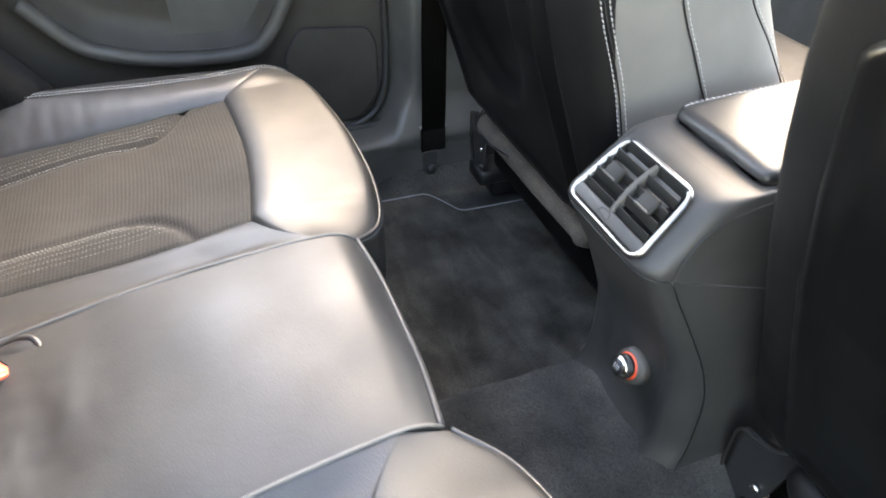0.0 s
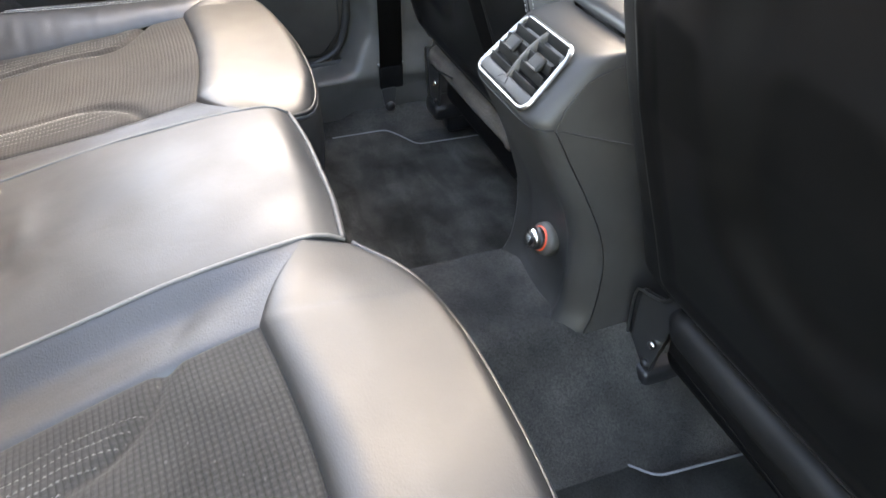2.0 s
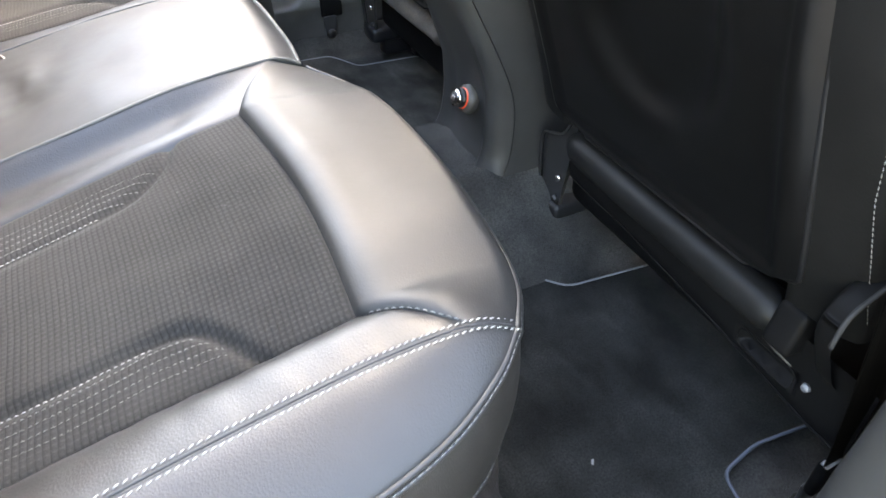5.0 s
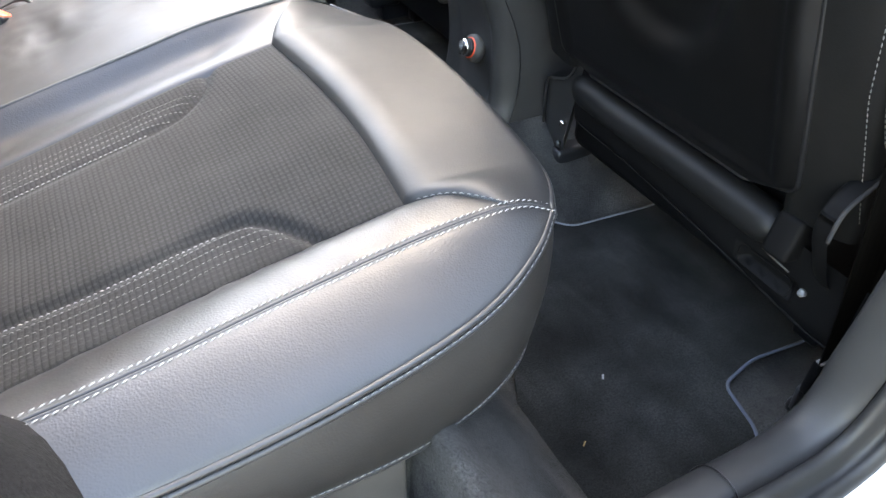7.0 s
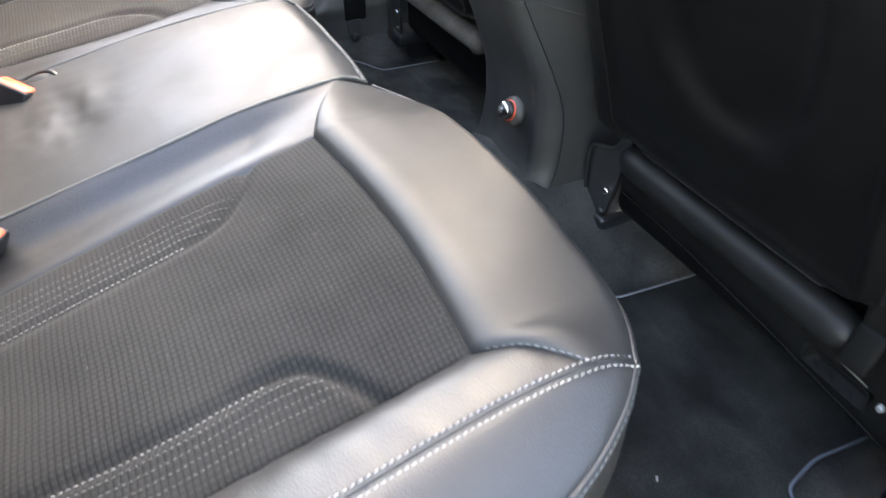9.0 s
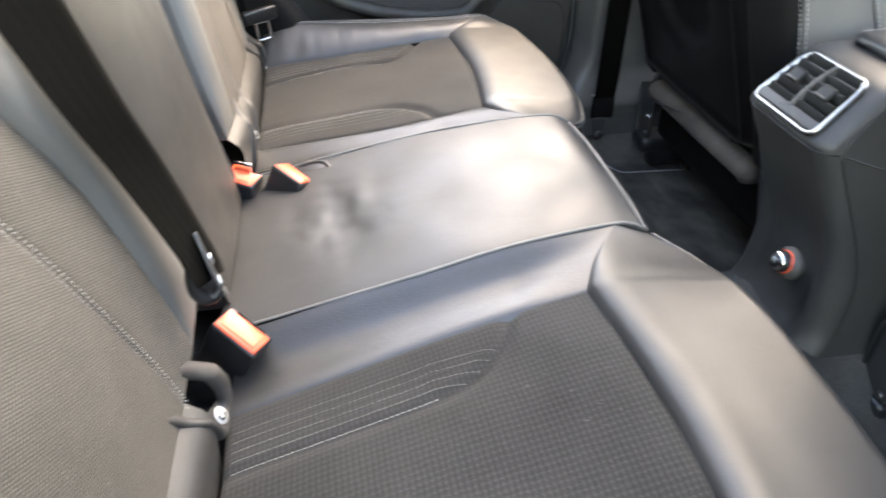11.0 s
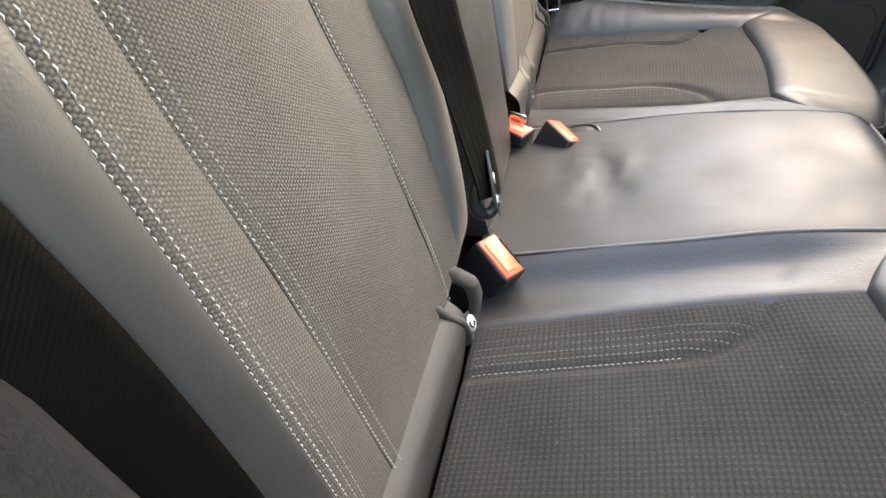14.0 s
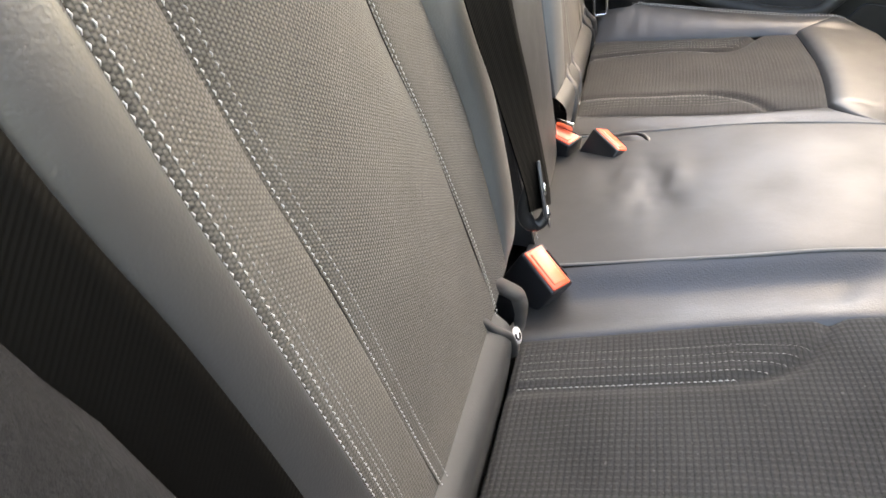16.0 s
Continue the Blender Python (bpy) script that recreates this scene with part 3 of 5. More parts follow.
def middle_cushion():
    seat = thing("middle_seat_unit", "narrow smooth black leather middle seat with soft dents", "car seat", at=(-0.16, 0, 0.2))
    line = lambda s: curve([(-0.372, s * 0.140, 0.294), (-0.2, s * 0.135, 0.333), (-0.1, s * 0.127, 0.353), (0.0, s * 0.121, 0.363), (0.034, s * 0.119, 0.357)])  # noqa: E731
    a, b = line(-1), line(1)
    front = curve([a[-1], (0.040, -0.06, 0.358), (0.041, 0, 0.358), (0.040, 0.06, 0.358), b[-1]])

    fall = lambda x: -0.010 * np.clip((x - 0.004) / 0.037, 0, 1) ** 2  # noqa: E731

    def dents(g):
        x, y = g[..., 0], g[..., 1]
        worn = np.exp(-(((x + 0.262) / 0.05) ** 2) - ((y / 0.07) ** 2))
        lump = np.array([[1.3 * noise.noise(Vector((p[0] * 26, p[1] * 13, 2.0))) + 0.3 * noise.noise(Vector((p[0] * 70, p[1] * 50, 6.0))) for p in row] for row in g])
        return 0.0038 * worn * lump - 0.0012 * worn + 0.0004 * np.sin(x * 50 + y * 30) + fall(x)

    g = coons(a, b, np.linspace(a[0], b[0], 20), front, 90, 60, 0.0055, e=0.75, shape=dents)
    part("top_panel", sheet(g), LEATHER_SMOOTH, seat, "smooth leather top with soft dents")
    n = 20
    w = np.linspace(0, 1, n)[None, :, None]
    f = curve(front, 40)
    f[:, 2] += fall(f[:, 0])
    low = f + (-0.012, 0, -0.14)
    face = f[:, None] * (1 - w) + low[:, None] * w + np.array([1.0, 0, 0]) * 0.018 * np.sin(w * math.pi / 2) * (1 - w)
    part("front_panel", sheet(face, (1, 0, 0)), LEATHER_SMOOTH, seat, "leather front face")
    for s, l in ((-1, a), (1, b)):
        l[:, 2] += fall(l[:, 0])
        # highlight along the seam put in as a paler leather
        part("piping", tube(l + (0, 0, 0.0002), 0.0017, 8), LEATHER_GREY_LIT, seat, "thin raised seam, light grey for the light it catches")
        wall = l[-8:]
        part("side_panel", sheet(np.stack([wall, wall + (0, 0, -0.1)], 1), (0, s, 0)), LEATHER_DARK, seat)
    part("piping", tube(f + (-0.0012, 0, 0.0002), 0.0030, 10), LEATHER_SMOOTH, seat)
    return seat


middle_seat = middle_cushion()


# ---- rear backrests ----
def back_x(z):
    """The front face of the rear backrests by height."""
    return -0.366 - 0.235 * (z - 0.30)


def backrest(s, rest):
    zs = np.array([0.345, 0.40, 0.50, 0.60, 0.70, 0.82, 0.94])
    lines = dict(roll_out=[0.150, 0.153, 0.173, 0.198, 0.208, 0.210, 0.210], roll_in=[0.209, 0.209, 0.225, 0.268, 0.288, 0.294, 0.294],
                 st3=[0.268, 0.275, 0.302, 0.338, 0.352, 0.358, 0.358], st2=[0.430, 0.440, 0.457, 0.480, 0.497, 0.508, 0.510],
                 st1=[0.484, 0.488, 0.502, 0.517, 0.527, 0.533, 0.535], edge=[0.522, 0.526, 0.536, 0.554, 0.565, 0.568, 0.568])
    proud = dict(roll_out=-0.004, roll_in=0.0, st3=0.001, st2=0.0, st1=0.0, edge=-0.006)
    c = {n: curve([(back_x(z) + proud[n], s * v, z) for v, z in zip(vs, zs)], 60) for n, vs in lines.items()}

    def span(a, b, mat, name, lab, bulge, e=0.4, nv=24, extra=None):
        g = coons(c[a], c[b], np.linspace(c[a][0], c[b][0], nv), np.linspace(c[a][-1], c[b][-1], nv), 80, nv, bulge, up=(1, 0, 0.2), e=e, shape=extra)
        return part(name, sheet(g, (1, 0, 0.2)), mat, rest, lab)

    rough = lambda g: 0.002 * np.array([[noise.noise(Vector((p[1] * 11, p[2] * 11, 5.0))) for p in row] for row in g])  # noqa: E731
    # the roll's pale grey stands in for daylight from the near door opening
    span("roll_out", "roll_in", LEATHER_GREY_LIT, "backrest_inner_roll", "pebble-grained leather edge roll, greyed up for the daylight on it", 0.020, 0.5)
    span("roll_in", "st3", FABRIC_BACK, "backrest_border", "", 0.003)
    span("st3", "st2", FABRIC_BACK, "backrest_centre", "dusty brown-black woven fabric centre, tone raised for the warm light on it", 0.011, 0.85, 60, rough)
    span("st2", "st1", FABRIC_BACK, "backrest_border", "", 0.003)
    span("st1", "edge", LEATHER_DARK, "backrest_outer_panel", "smooth leather outer border", 0.008, 0.5)
    for n, offs in (("st1", (0.001, -0.005, -0.0105, -0.016)), ("st2", (0.0, -0.0068)), ("st3", (0.0, 0.0068))):
        for off in offs:
            row = c[n] + (0.0022 if n == "st1" else 0.0022 + 0.22 * abs(off), s * off, 0)
            part("stitching", stitches(row, 0.0044 if n == "st1" else 0.0040, 0.0027 if n == "st1" else 0.0023, 0.00038 if n == "st1" and off > -0.01 else 0.00034, lift=(0.0006, 0, 0.0001)), THREAD if off in (0.0, 0.001) or (n == "st1" and off == -0.005) else THREAD_GREY, rest, "row of pale thread stitches")
    # lower leather lip that tucks behind the cushion
    top = np.vstack([c[n][:1] for n in (("roll_out", "roll_in") if s > 0 else ()) + ("st3", "st2", "st1", "edge")])
    top = curve(top, 40)
    mid = top + (0.016, 0, -0.035)
    low = top + (0.012, 0, -0.095)
    g = np.stack([curve([p, q * 0.5 + p * 0.5 + (0.006, 0, 0.004), q, r], 16) for p, q, r in zip(top, mid, low)])
    part("backrest_lower_lip", sheet(g, (1, 0, 0)), LEATHER_SMOOTH, rest, "smooth grey-black leather lower lip")
    # closed sides and back
    for n, d in (("roll_out", -1), ("edge", 1)):
        w = c[n]
        deep = w + (-0.11, -d * s * 0.004, 0.0)
        curl = np.stack([w, w * 0.7 + deep * 0.3 + (0, d * s * 0.008, 0), deep], 1)
        part("side_panel", sheet(curl, (0, d * s, 0)), LEATHER_DARK if n == "roll_out" else LEATHER_SMOOTH, rest)
    a, b = c["roll_out"], c["edge"]
    part("top_panel", sheet(np.stack([np.linspace(a[-1], b[-1], 12), np.linspace(a[-1], b[-1], 12) + (-0.11, 0, 0)], 1)), LEATHER, rest)
    part("back_panel", sheet(np.stack([a + (-0.11, 0, 0), b + (-0.11, 0, 0)], 1), (-1, 0, 0)), PLASTIC, rest)
    return rest


backrest(-1, near_seat)
backrest(1, far_seat)


def middle_backrest(rest):
    zs = [0.290, 0.33, 0.40, 0.467, 0.6, 0.8, 0.94]
    line = lambda s: curve([(back_x(z) - 0.004, s * float(np.interp(z, [0.29, 0.40, 0.467, 0.6, 0.94], [0.099, 0.105, 0.113, 0.130, 0.146])), z) for z in zs], 50)  # noqa: E731
    a, b = line(-1), line(1)
    g = coons(a, b, np.linspace(a[0], b[0], 30), np.linspace(a[-1], b[-1], 30), 60, 40, 0.022, up=(1, 0, 0), e=0.5)
    part("front_panel", sheet(g, (1, 0, 0)), LEATHER_SKIRT, rest, "smooth black leather backrest face")
    for s, l in ((-1, a), (1, b)):
        part("piping", tube(l + (0.002, 0, 0), 0.0018, 6), LEATHER, rest)
        part("stitching", stitches(l + (0.005, -s * 0.006, 0), 0.006, 0.004, 0.0006, lift=(0.0006, 0, 0)), THREAD_GREY, rest)
        part("side_panel", sheet(np.stack([l, l + (-0.10, 0, 0)], 1), (0, s, 0)), LEATHER_DARK, rest)
    part("back_panel", sheet(np.stack([a + (-0.1, 0, 0), b + (-0.1, 0, 0)], 1), (-1, 0, 0)), PLASTIC, rest)
    part("top_panel", sheet(np.stack([np.linspace(a[-1], b[-1], 8), np.linspace(a[-1], b[-1], 8) + (-0.1, 0, 0)], 1)), LEATHER, rest)


middle_backrest(middle_seat)


def side_bolster(s):
    """The padded piece between backrest and door opening."""
    pad = thing("side_bolster", "grey-black padded side bolster beside the backrest", "car seat", "side bolsters", at=(-0.45, s * 0.64, 0.3))
    zs = np.linspace(0.26, 0.95, 30)
    front = lambda z: float(np.interp(z, [0.26, 0.30, 0.32, 0.36, 0.38, 0.45, 0.58, 0.70, 0.95], [-0.252, -0.262, -0.272, -0.298, -0.314, -0.356, -0.430, -0.475, -0.55]))  # noqa: E731
    rows = []
    for z in zs:
        x = front(z)
        ring = curve([(x - 0.14, s * 0.568, z), (x - 0.03, s * 0.571, z), (x - 0.006, s * 0.588, z), (x, s * 0.622, z), (x - 0.012, s * 0.665, z), (x - 0.06, s * 0.69, z), (x - 0.16, s * 0.695, z)], 26)
        rows.append(ring)
    part("cover", sheet(np.array(rows), (1, 0, 0)), SIDE_CLOTH, pad, "soft brushed grey-black cover")


side_bolster(-1)
side_bolster(1)


# ---- setting ----
def structure(name, label, category):
    return thing(name, label, category, kind="structure")


def floor_carpet():
    """Floor pan carpet with the tunnel hump and the kick-up below the seats."""
    xs = np.unique(np.r_[np.linspace(-0.30, 0.16, 47), np.linspace(0.16, 1.5, 70)])
    ys = np.linspace(-0.69, 0.69, 160)
    g = np.zeros((len(xs), len(ys), 3))
    for i, x in enumerate(xs):
        for j, y in enumerate(ys):
            d = abs(y + 0.004)
            hump = 0.131
            if d >= 0.082:
                hump = 0.131 * (1 - min(1.0, (d - 0.082) / (0.15 if y < 0 else 0.032))) ** (1.2 if y < 0 else 0.8)
            kick = 0.24 * min(1.0, max(0.0, (0.105 - x) / 0.17)) if x > -0.088 or abs(y) < 0.58 else 0.0
            edge = 0.075 * max(0.0, (abs(y) - 0.635) / 0.055) ** 1.3
            z = max(hump, kick, edge)
            z += 0.0035 * noise.noise(Vector((x * 16, y * 16, 0))) + 0.0012 * noise.noise(Vector((x * 60, y * 60, 4)))
            g[i, j] = (x, y, z - 0.006)
    ob = part("floor", sheet(g), CARPET, None)
    return tagged(ob, "grey-black carpet floor with a raised centre tunnel", "floor", kind="structure")


floor_carpet()


def mat_shape(s):
    if s < 0:
        pts = [(0.150, 0.215), (0.242, 0.148), (0.275, 0.164), (0.345, 0.241), (0.475, 0.252), (0.62, 0.25), (0.66, 0.40), (0.62, 0.55), (0.467, 0.560), (0.385, 0.553), (0.327, 0.566), (0.312, 0.63), (0.29, 0.652), (0.10, 0.648), (0.086, 0.600), (0.090, 0.493), (0.128, 0.421)]
    else:
        pts = [(0.135, 0.128), (0.25, 0.126), (0.36, 0.128), (0.50, 0.15), (0.62, 0.25), (0.66, 0.40), (0.62, 0.55), (0.438, 0.561), (0.330, 0.567), (0.305, 0.617), (0.287, 0.645), (0.19, 0.649), (0.10, 0.645), (0.086, 0.600), (0.090, 0.493), (0.110, 0.40)]
    return [(x, s * v) for x, v in pts]


def floor_mat(s, label):
    mat = thing("floor_mat", label, "floor mat", "floor mats", at=(0.36, s * 0.4, 0))
    pts = rounded(mat_shape(s), 0.014, 4)
    bm = bmesh.new()
    low = [bm.verts.new((x, y, 0.0005)) for x, y in pts]
    top = [bm.verts.new((x, y, 0.0045)) for x, y in pts]
    n = len(pts)
    for i in range(n):
        bm.faces.new((low[i], low[(i + 1) % n], top[(i + 1) % n], top[i]))
    bm.faces.new(top)
    bmesh.ops.recalc_face_normals(bm, faces=bm.faces)
    part("mat_surface", bm, MAT if s < 0 else MAT_LIGHTER, mat, "flat black velour", smooth=False)
    ring = [(x, y, 0.0048) for x, y in pts]
    start = next(i for i in range(n) if ring[i][0] < 0.16 and ring[(i + 1) % n][0] >= 0.16)
    keep = [ring[(start + 1 + i) % n] for i in range(n)]
    keep = [p for p in keep if p[0] >= 0.16]
    part("binding", tube(keep, 0.0017, 6), BINDING, mat, "thin light grey edge binding")
    if s < 0:
        arc = [p for p in ring if p[0] > 0.29 and p[1] < -0.53 and p[0] < 0.5]
        part("binding", tube([(x, y, z + 0.0006) for x, y, z in arc], 0.0022, 6), BLUE_BINDING, mat, "blue-grey edge binding")
    return mat


floor_mat(-1, "black velour floor mat with grey bound edge on the carpet")
floor_mat(1, "black velour floor mat, lighter than the near one, with brushed streaks and a notched bound edge")


def seat_base():
    base = structure("seat_base", "dark carpeted box under the rear bench", "seat base")
    part("box", box((-0.75, -0.585, -0.01), (-0.06, 0.585, 0.245), 0.01), CARPET, base)
    for s in (-1, 1):
        part("cover_panel", box((-0.5, s * 0.597 - 0.012, 0.06), (-0.097, s * 0.597 + 0.012, 0.25), 0.004), PLASTIC_TRIM, base, "smooth grey plastic cover panel")


seat_base()


def sill(s):
    """The door sill trim, the seal and the painted body edge."""
    name = "sill_near" if s < 0 else "sill_far"
    ob = structure(name, "dark plastic door sill trim with rubber seal", "door sill")
    prof = [(0.664, 0.02), (0.668, 0.09), (0.676, 0.118), (0.690, 0.130), (0.708, 0.131), (0.716, 0.124)]
    seal = [(0.716, 0.118), (0.719, 0.136), (0.727, 0.139), (0.733, 0.128), (0.738, 0.122), (0.744, 0.126), (0.751, 0.118), (0.751, 0.10)]
    body = [(0.749, 0.112), (0.755, 0.112), (0.778, 0.106), (0.79, 0.09), (0.80, 0.04), (0.79, -0.1)]
    # the opening rises at the B-pillar end and at the wheel arch
    path = [(-0.55, 0.52), (-0.38, 0.33), (-0.24, 0.19), (-0.15, 0.142), (0.0, 0.131), (0.15, 0.128), (0.205, 0.128), (0.240, 0.132), (0.264, 0.150), (0.278, 0.185), (0.287, 0.25), (0.296, 0.4), (0.304, 0.6), (0.312, 0.9)]
    line = curve([(x, 0, z) for x, z in path], 130)
    tan = np.gradient(line, axis=0)
    tan /= np.linalg.norm(tan, axis=1, keepdims=True)
    upn = np.stack([-tan[:, 2], 0 * tan[:, 0], tan[:, 0]], 1)
    deep = np.where(line[:, 0] > 0.1, np.clip(np.abs(tan[:, 0]), 0.24, 1), 1)
    for nm, pr, mat, lab in (("trim", prof, CONSOLE, "grained dark plastic sill trim"), ("seal", seal, RUBBER, "black rubber door seal"), ("body_edge", body, PAINT, "glossy white painted body edge")):
        if s > 0 and nm == "trim":
            continue
        pr = np.array([(0, *q) for q in pr], float)
        pr = curve(pr, 22)
        g = line[:, None] + np.stack([0 * pr[:, 1], s * (pr[:, 1] - 0.0), 0 * pr[:, 1]], 1)[None] + upn[:, None] * (pr[None, :, 2:3] - 0.131) * (deep[:, None, None] if nm == "trim" else 1.0)
        part(nm, sheet(g, (0, 0, 1)), mat, ob, lab)
    if s < 0:
        x = 0.149
        arc = curve([(0, q[0], q[1]) for q in prof], 18)
        part("joint", tube([(x, s * v, z + 0.0004) for _, v, z in arc], 0.0009, 5), BLACK, ob, "dark joint line")


sill(-1)
sill(1)


def far_door():
    door = structure("door_far", "dark grey moulded rear door panel with speaker grille", "car door")
    xs, zs = np.linspace(-0.62, 0.45, 108), np.linspace(0.12, 0.62, 55)
    g = np.zeros((len(xs), len(zs), 3))
    pocket = curve([(-0.30, 0, 0.42), (-0.245, 0, 0.352), (-0.195, 0, 0.326), (-0.115, 0, 0.306), (0.0, 0, 0.300), (0.045, 0, 0.326), (0.085, 0, 0.39), (0.11, 0, 0.47)], 80)
    for i, x in enumerate(xs):
        for j, z in enumerate(zs):
            y = 0.748 - 0.02 * max(0, (z - 0.45) / 0.2)
            d = np.hypot(pocket[:, 0] - x, pocket[:, 2] - z)
            k = int(np.argmin(d))
            above = z > pocket[k, 2] and -0.3 < x < 0.11
            inner = z > np.interp(x, pocket[:, 0], pocket[:, 2])
            y -= 0.016 * math.exp(-((d[k] / 0.020) ** 2))
            if inner and -0.29 < x < 0.10:
                y += 0.018 * min(1, d[k] / 0.05)
            g[i, j] = (x, y, z)
    part("panel", sheet(g, (0, -1, 0)), DOOR, door, "dark grey moulded plastic panel")
    lip = pocket.copy()
    lip[:, 1] = 0.7335
    part("pocket_rim", tube(lip, np.full(len(lip), 0.013), 10), PLASTIC_TRIM, door, "lighter grey-brown rounded pocket rim")
    outline = rounded([(0.070, 0.285), (0.098, 0.325), (0.215, 0.312), (0.229, 0.28), (0.226, 0.19), (0.190, 0.146), (0.10, 0.15), (0.066, 0.20)], 0.013, 6)
    m = Matrix(((1, 0, 0, 0), (0, 0, -1, 0.7445), (0, 1, 0, 0), (0, 0, 0, 1)))
    part("speaker_grille", place(slab(outline, 0.010), m), DOOR, door, "fine dark speaker grille", smooth=False)
    rim = [(x, 0.737, z) for x, z in outline]
    part("speaker_rim", tube(rim, 0.0028, 6, closed=True), PLASTIC, door)
    part("armrest", box((-0.5, 0.66, 0.50), (0.16, 0.74, 0.57), 0.02, 3), LEATHER_DARK, door)
    part("lower_edge", tube(curve([(0.245, 0.738, 0.60), (0.247, 0.738, 0.30), (0.238, 0.736, 0.19), (0.20, 0.732, 0.140), (0.10, 0.730, 0.125), (-0.10, 0.730, 0.125)], 50), 0.007, 8), RUBBER, door, "dark rubber gap at the door edge")


far_door()


def pillar(s):
    """B-pillar foot trim in front of the rear door."""
    name = "pillar_trim_near" if s < 0 else "pillar_trim_far"
    ob = structure(name, "grey grained plastic pillar foot trim", "pillar trim")
    rows = []
    for z in np.linspace(0.055, 1.02, 46):
        k = min(1.0, max(0.0, (z - 0.06) / 0.14)) ** 0.6
        y = 0.672 + 0.026 * k - 0.05 * max(0, (z - 0.45) / 0.5)
        if s > 0 and z < 0.5:
            continue
        slim = min(1.0, max(0.0, (z - 0.52) / 0.12))
        rear = 0.325 + 0.075 * slim
        pts = [(rear - 0.01, s * (y + 0.055), z), (rear, s * (y + 0.012), z), (rear + 0.03, s * (y + 0.003), z), (0.38 + 0.01 * slim, s * y, z), (0.44 - 0.01 * slim, s * y, z), (0.52 - 0.06 * slim, s * (y + 0.004), z)]
        rows.append(curve(pts, 26))
    part("upper_trim" if s > 0 else "trim", sheet(np.array(rows), (0, -s, 0)), PLASTIC_TRIM if s > 0 else PLASTIC, ob, "grey grained plastic")
    if s > 0:
        # sill and pillar foot in one moulding, with a hollow towards the door
        rows = []
        for z in np.r_[np.linspace(0.03, 0.24, 60), np.linspace(0.25, 0.58, 16)]:
            row = []
            for x in np.linspace(-0.10, 0.52, 110):
                door = 1 - smooth((x - 0.195 - 0.05 * smooth((z - 0.10) / 0.12)) / 0.045)
                foot = 0.030 * smooth((z - 0.105) / 0.085) - 0.006 * smooth((z - 0.085) / 0.03) + 0.006
                ledge = 0.090 * smooth((z - 0.112) / 0.030)
                y = 0.668 + foot * (1 - door) + ledge * door - 0.05 * max(0, (z - 0.45) / 0.5)
                row.append((x, y, z))
            rows.append(row)
        part("trim", sheet(np.array(rows), (0, -s, 0)), TRIM_GLOSS, ob, "grey grained plastic with a soft gloss")
    part("front_sill", box((0.50, min(s * 0.672, s * 0.76), -0.02), (1.5, max(s * 0.672, s * 0.76), 0.13), 0.012), PLASTIC_TRIM, ob)


pillar(1)
pillar(-1)


# ---- closing shell of the car, out of view ----
def shell():
    ob = structure("car_body", "white car body with light headlining", "car")
    # headlining and roof round two unseen glass panels, added to let the sky in
    for lo, hi in (((-0.95, -0.60), (-0.72, 0.60)), ((0.06, -0.50), (0.16, 0.50)), ((0.70, -0.60), (0.82, 0.60)), ((-0.72, -0.60), (0.70, -0.50)), ((-0.72, 0.50), (0.70, 0.60))):
        part("headlining", box((*lo, 1.205), (*hi, 1.225)), LINING, ob)
        part("roof", box((*lo, 1.228), (*hi, 1.25)), PAINT, ob)
    for x0, x1 in ((-0.719, 0.059), (0.161, 0.699)):
        part("roof_glass", box((x0, -0.499, 1.236), (x1, 0.499, 1.240)), ROOF_GLASS, ob, "unseen, nearly clear glass roof panel added to let sky light in", smooth=False)
    for s in (-1, 1):
        part("roof_rail", tube(curve([(-1.25, s * 0.62, 0.86), (-0.8, s * 0.60, 1.12), (-0.1, s * 0.585, 1.20), (0.7, s * 0.585, 1.19), (1.5, s * 0.62, 0.86)], 40), 0.035, 10), LINING, ob)
        part("rear_quarter", box((-1.6, s * 0.71 - 0.02, -0.1), (-0.56, s * 0.71 + 0.06, 0.66), 0.02), PAINT, ob)
        part("front_door", box((0.53, s * 0.72 - 0.03, -0.1), (1.7, s * 0.72 + 0.05, 0.62), 0.02), PLASTIC_TRIM, ob)
        part("windscreen_pillar", tube([(0.78, s * 0.59, 1.19), (1.75, s * 0.68, 0.62)], 0.035, 10), LINING, ob)
    # unseen far pillar reaches further forward to darken reflections on the middle seat
    for s, c in ((-1, 0.0), (1, 0.26)):
        side = [(-1.35, 0.64), (-0.62 + c, 0.64), (-0.66 + c, 0.80), (-0.78 + c, 1.02), (-0.86 + c, 1.16), (-1.0, 1.13), (-1.25, 0.85)]
        m = Matrix(((1, 0, 0, 0), (0, 0, -s * 1.0, s * 0.66), (0, 1, 0, 0), (0, 0, 0, 1)))
        part("rear_pillar", place(slab(side, 0.05), m), LINING, ob)
    part("rear_shelf", box((-1.25, -0.66, 0.68), (-0.60, 0.66, 0.71), 0.01), CARPET, ob)
    part("boot_wall", box((-1.6, -0.7, -0.1), (-1.25, 0.7, 0.70), 0.02), PLASTIC, ob)
    part("dashboard", box((1.35, -0.70, 0.1), (1.8, 0.70, 0.60), 0.05, 3), PLASTIC, ob)
    part("far_door_skin", box((-0.62, 0.785, -0.1), (0.52, 0.81, 0.62), 0.01), PAINT, ob)
    part("floor_pan", box((-1.6, -0.72, -0.12), (1.8, 0.72, -0.04), 0.01), PLASTIC, ob)


shell()


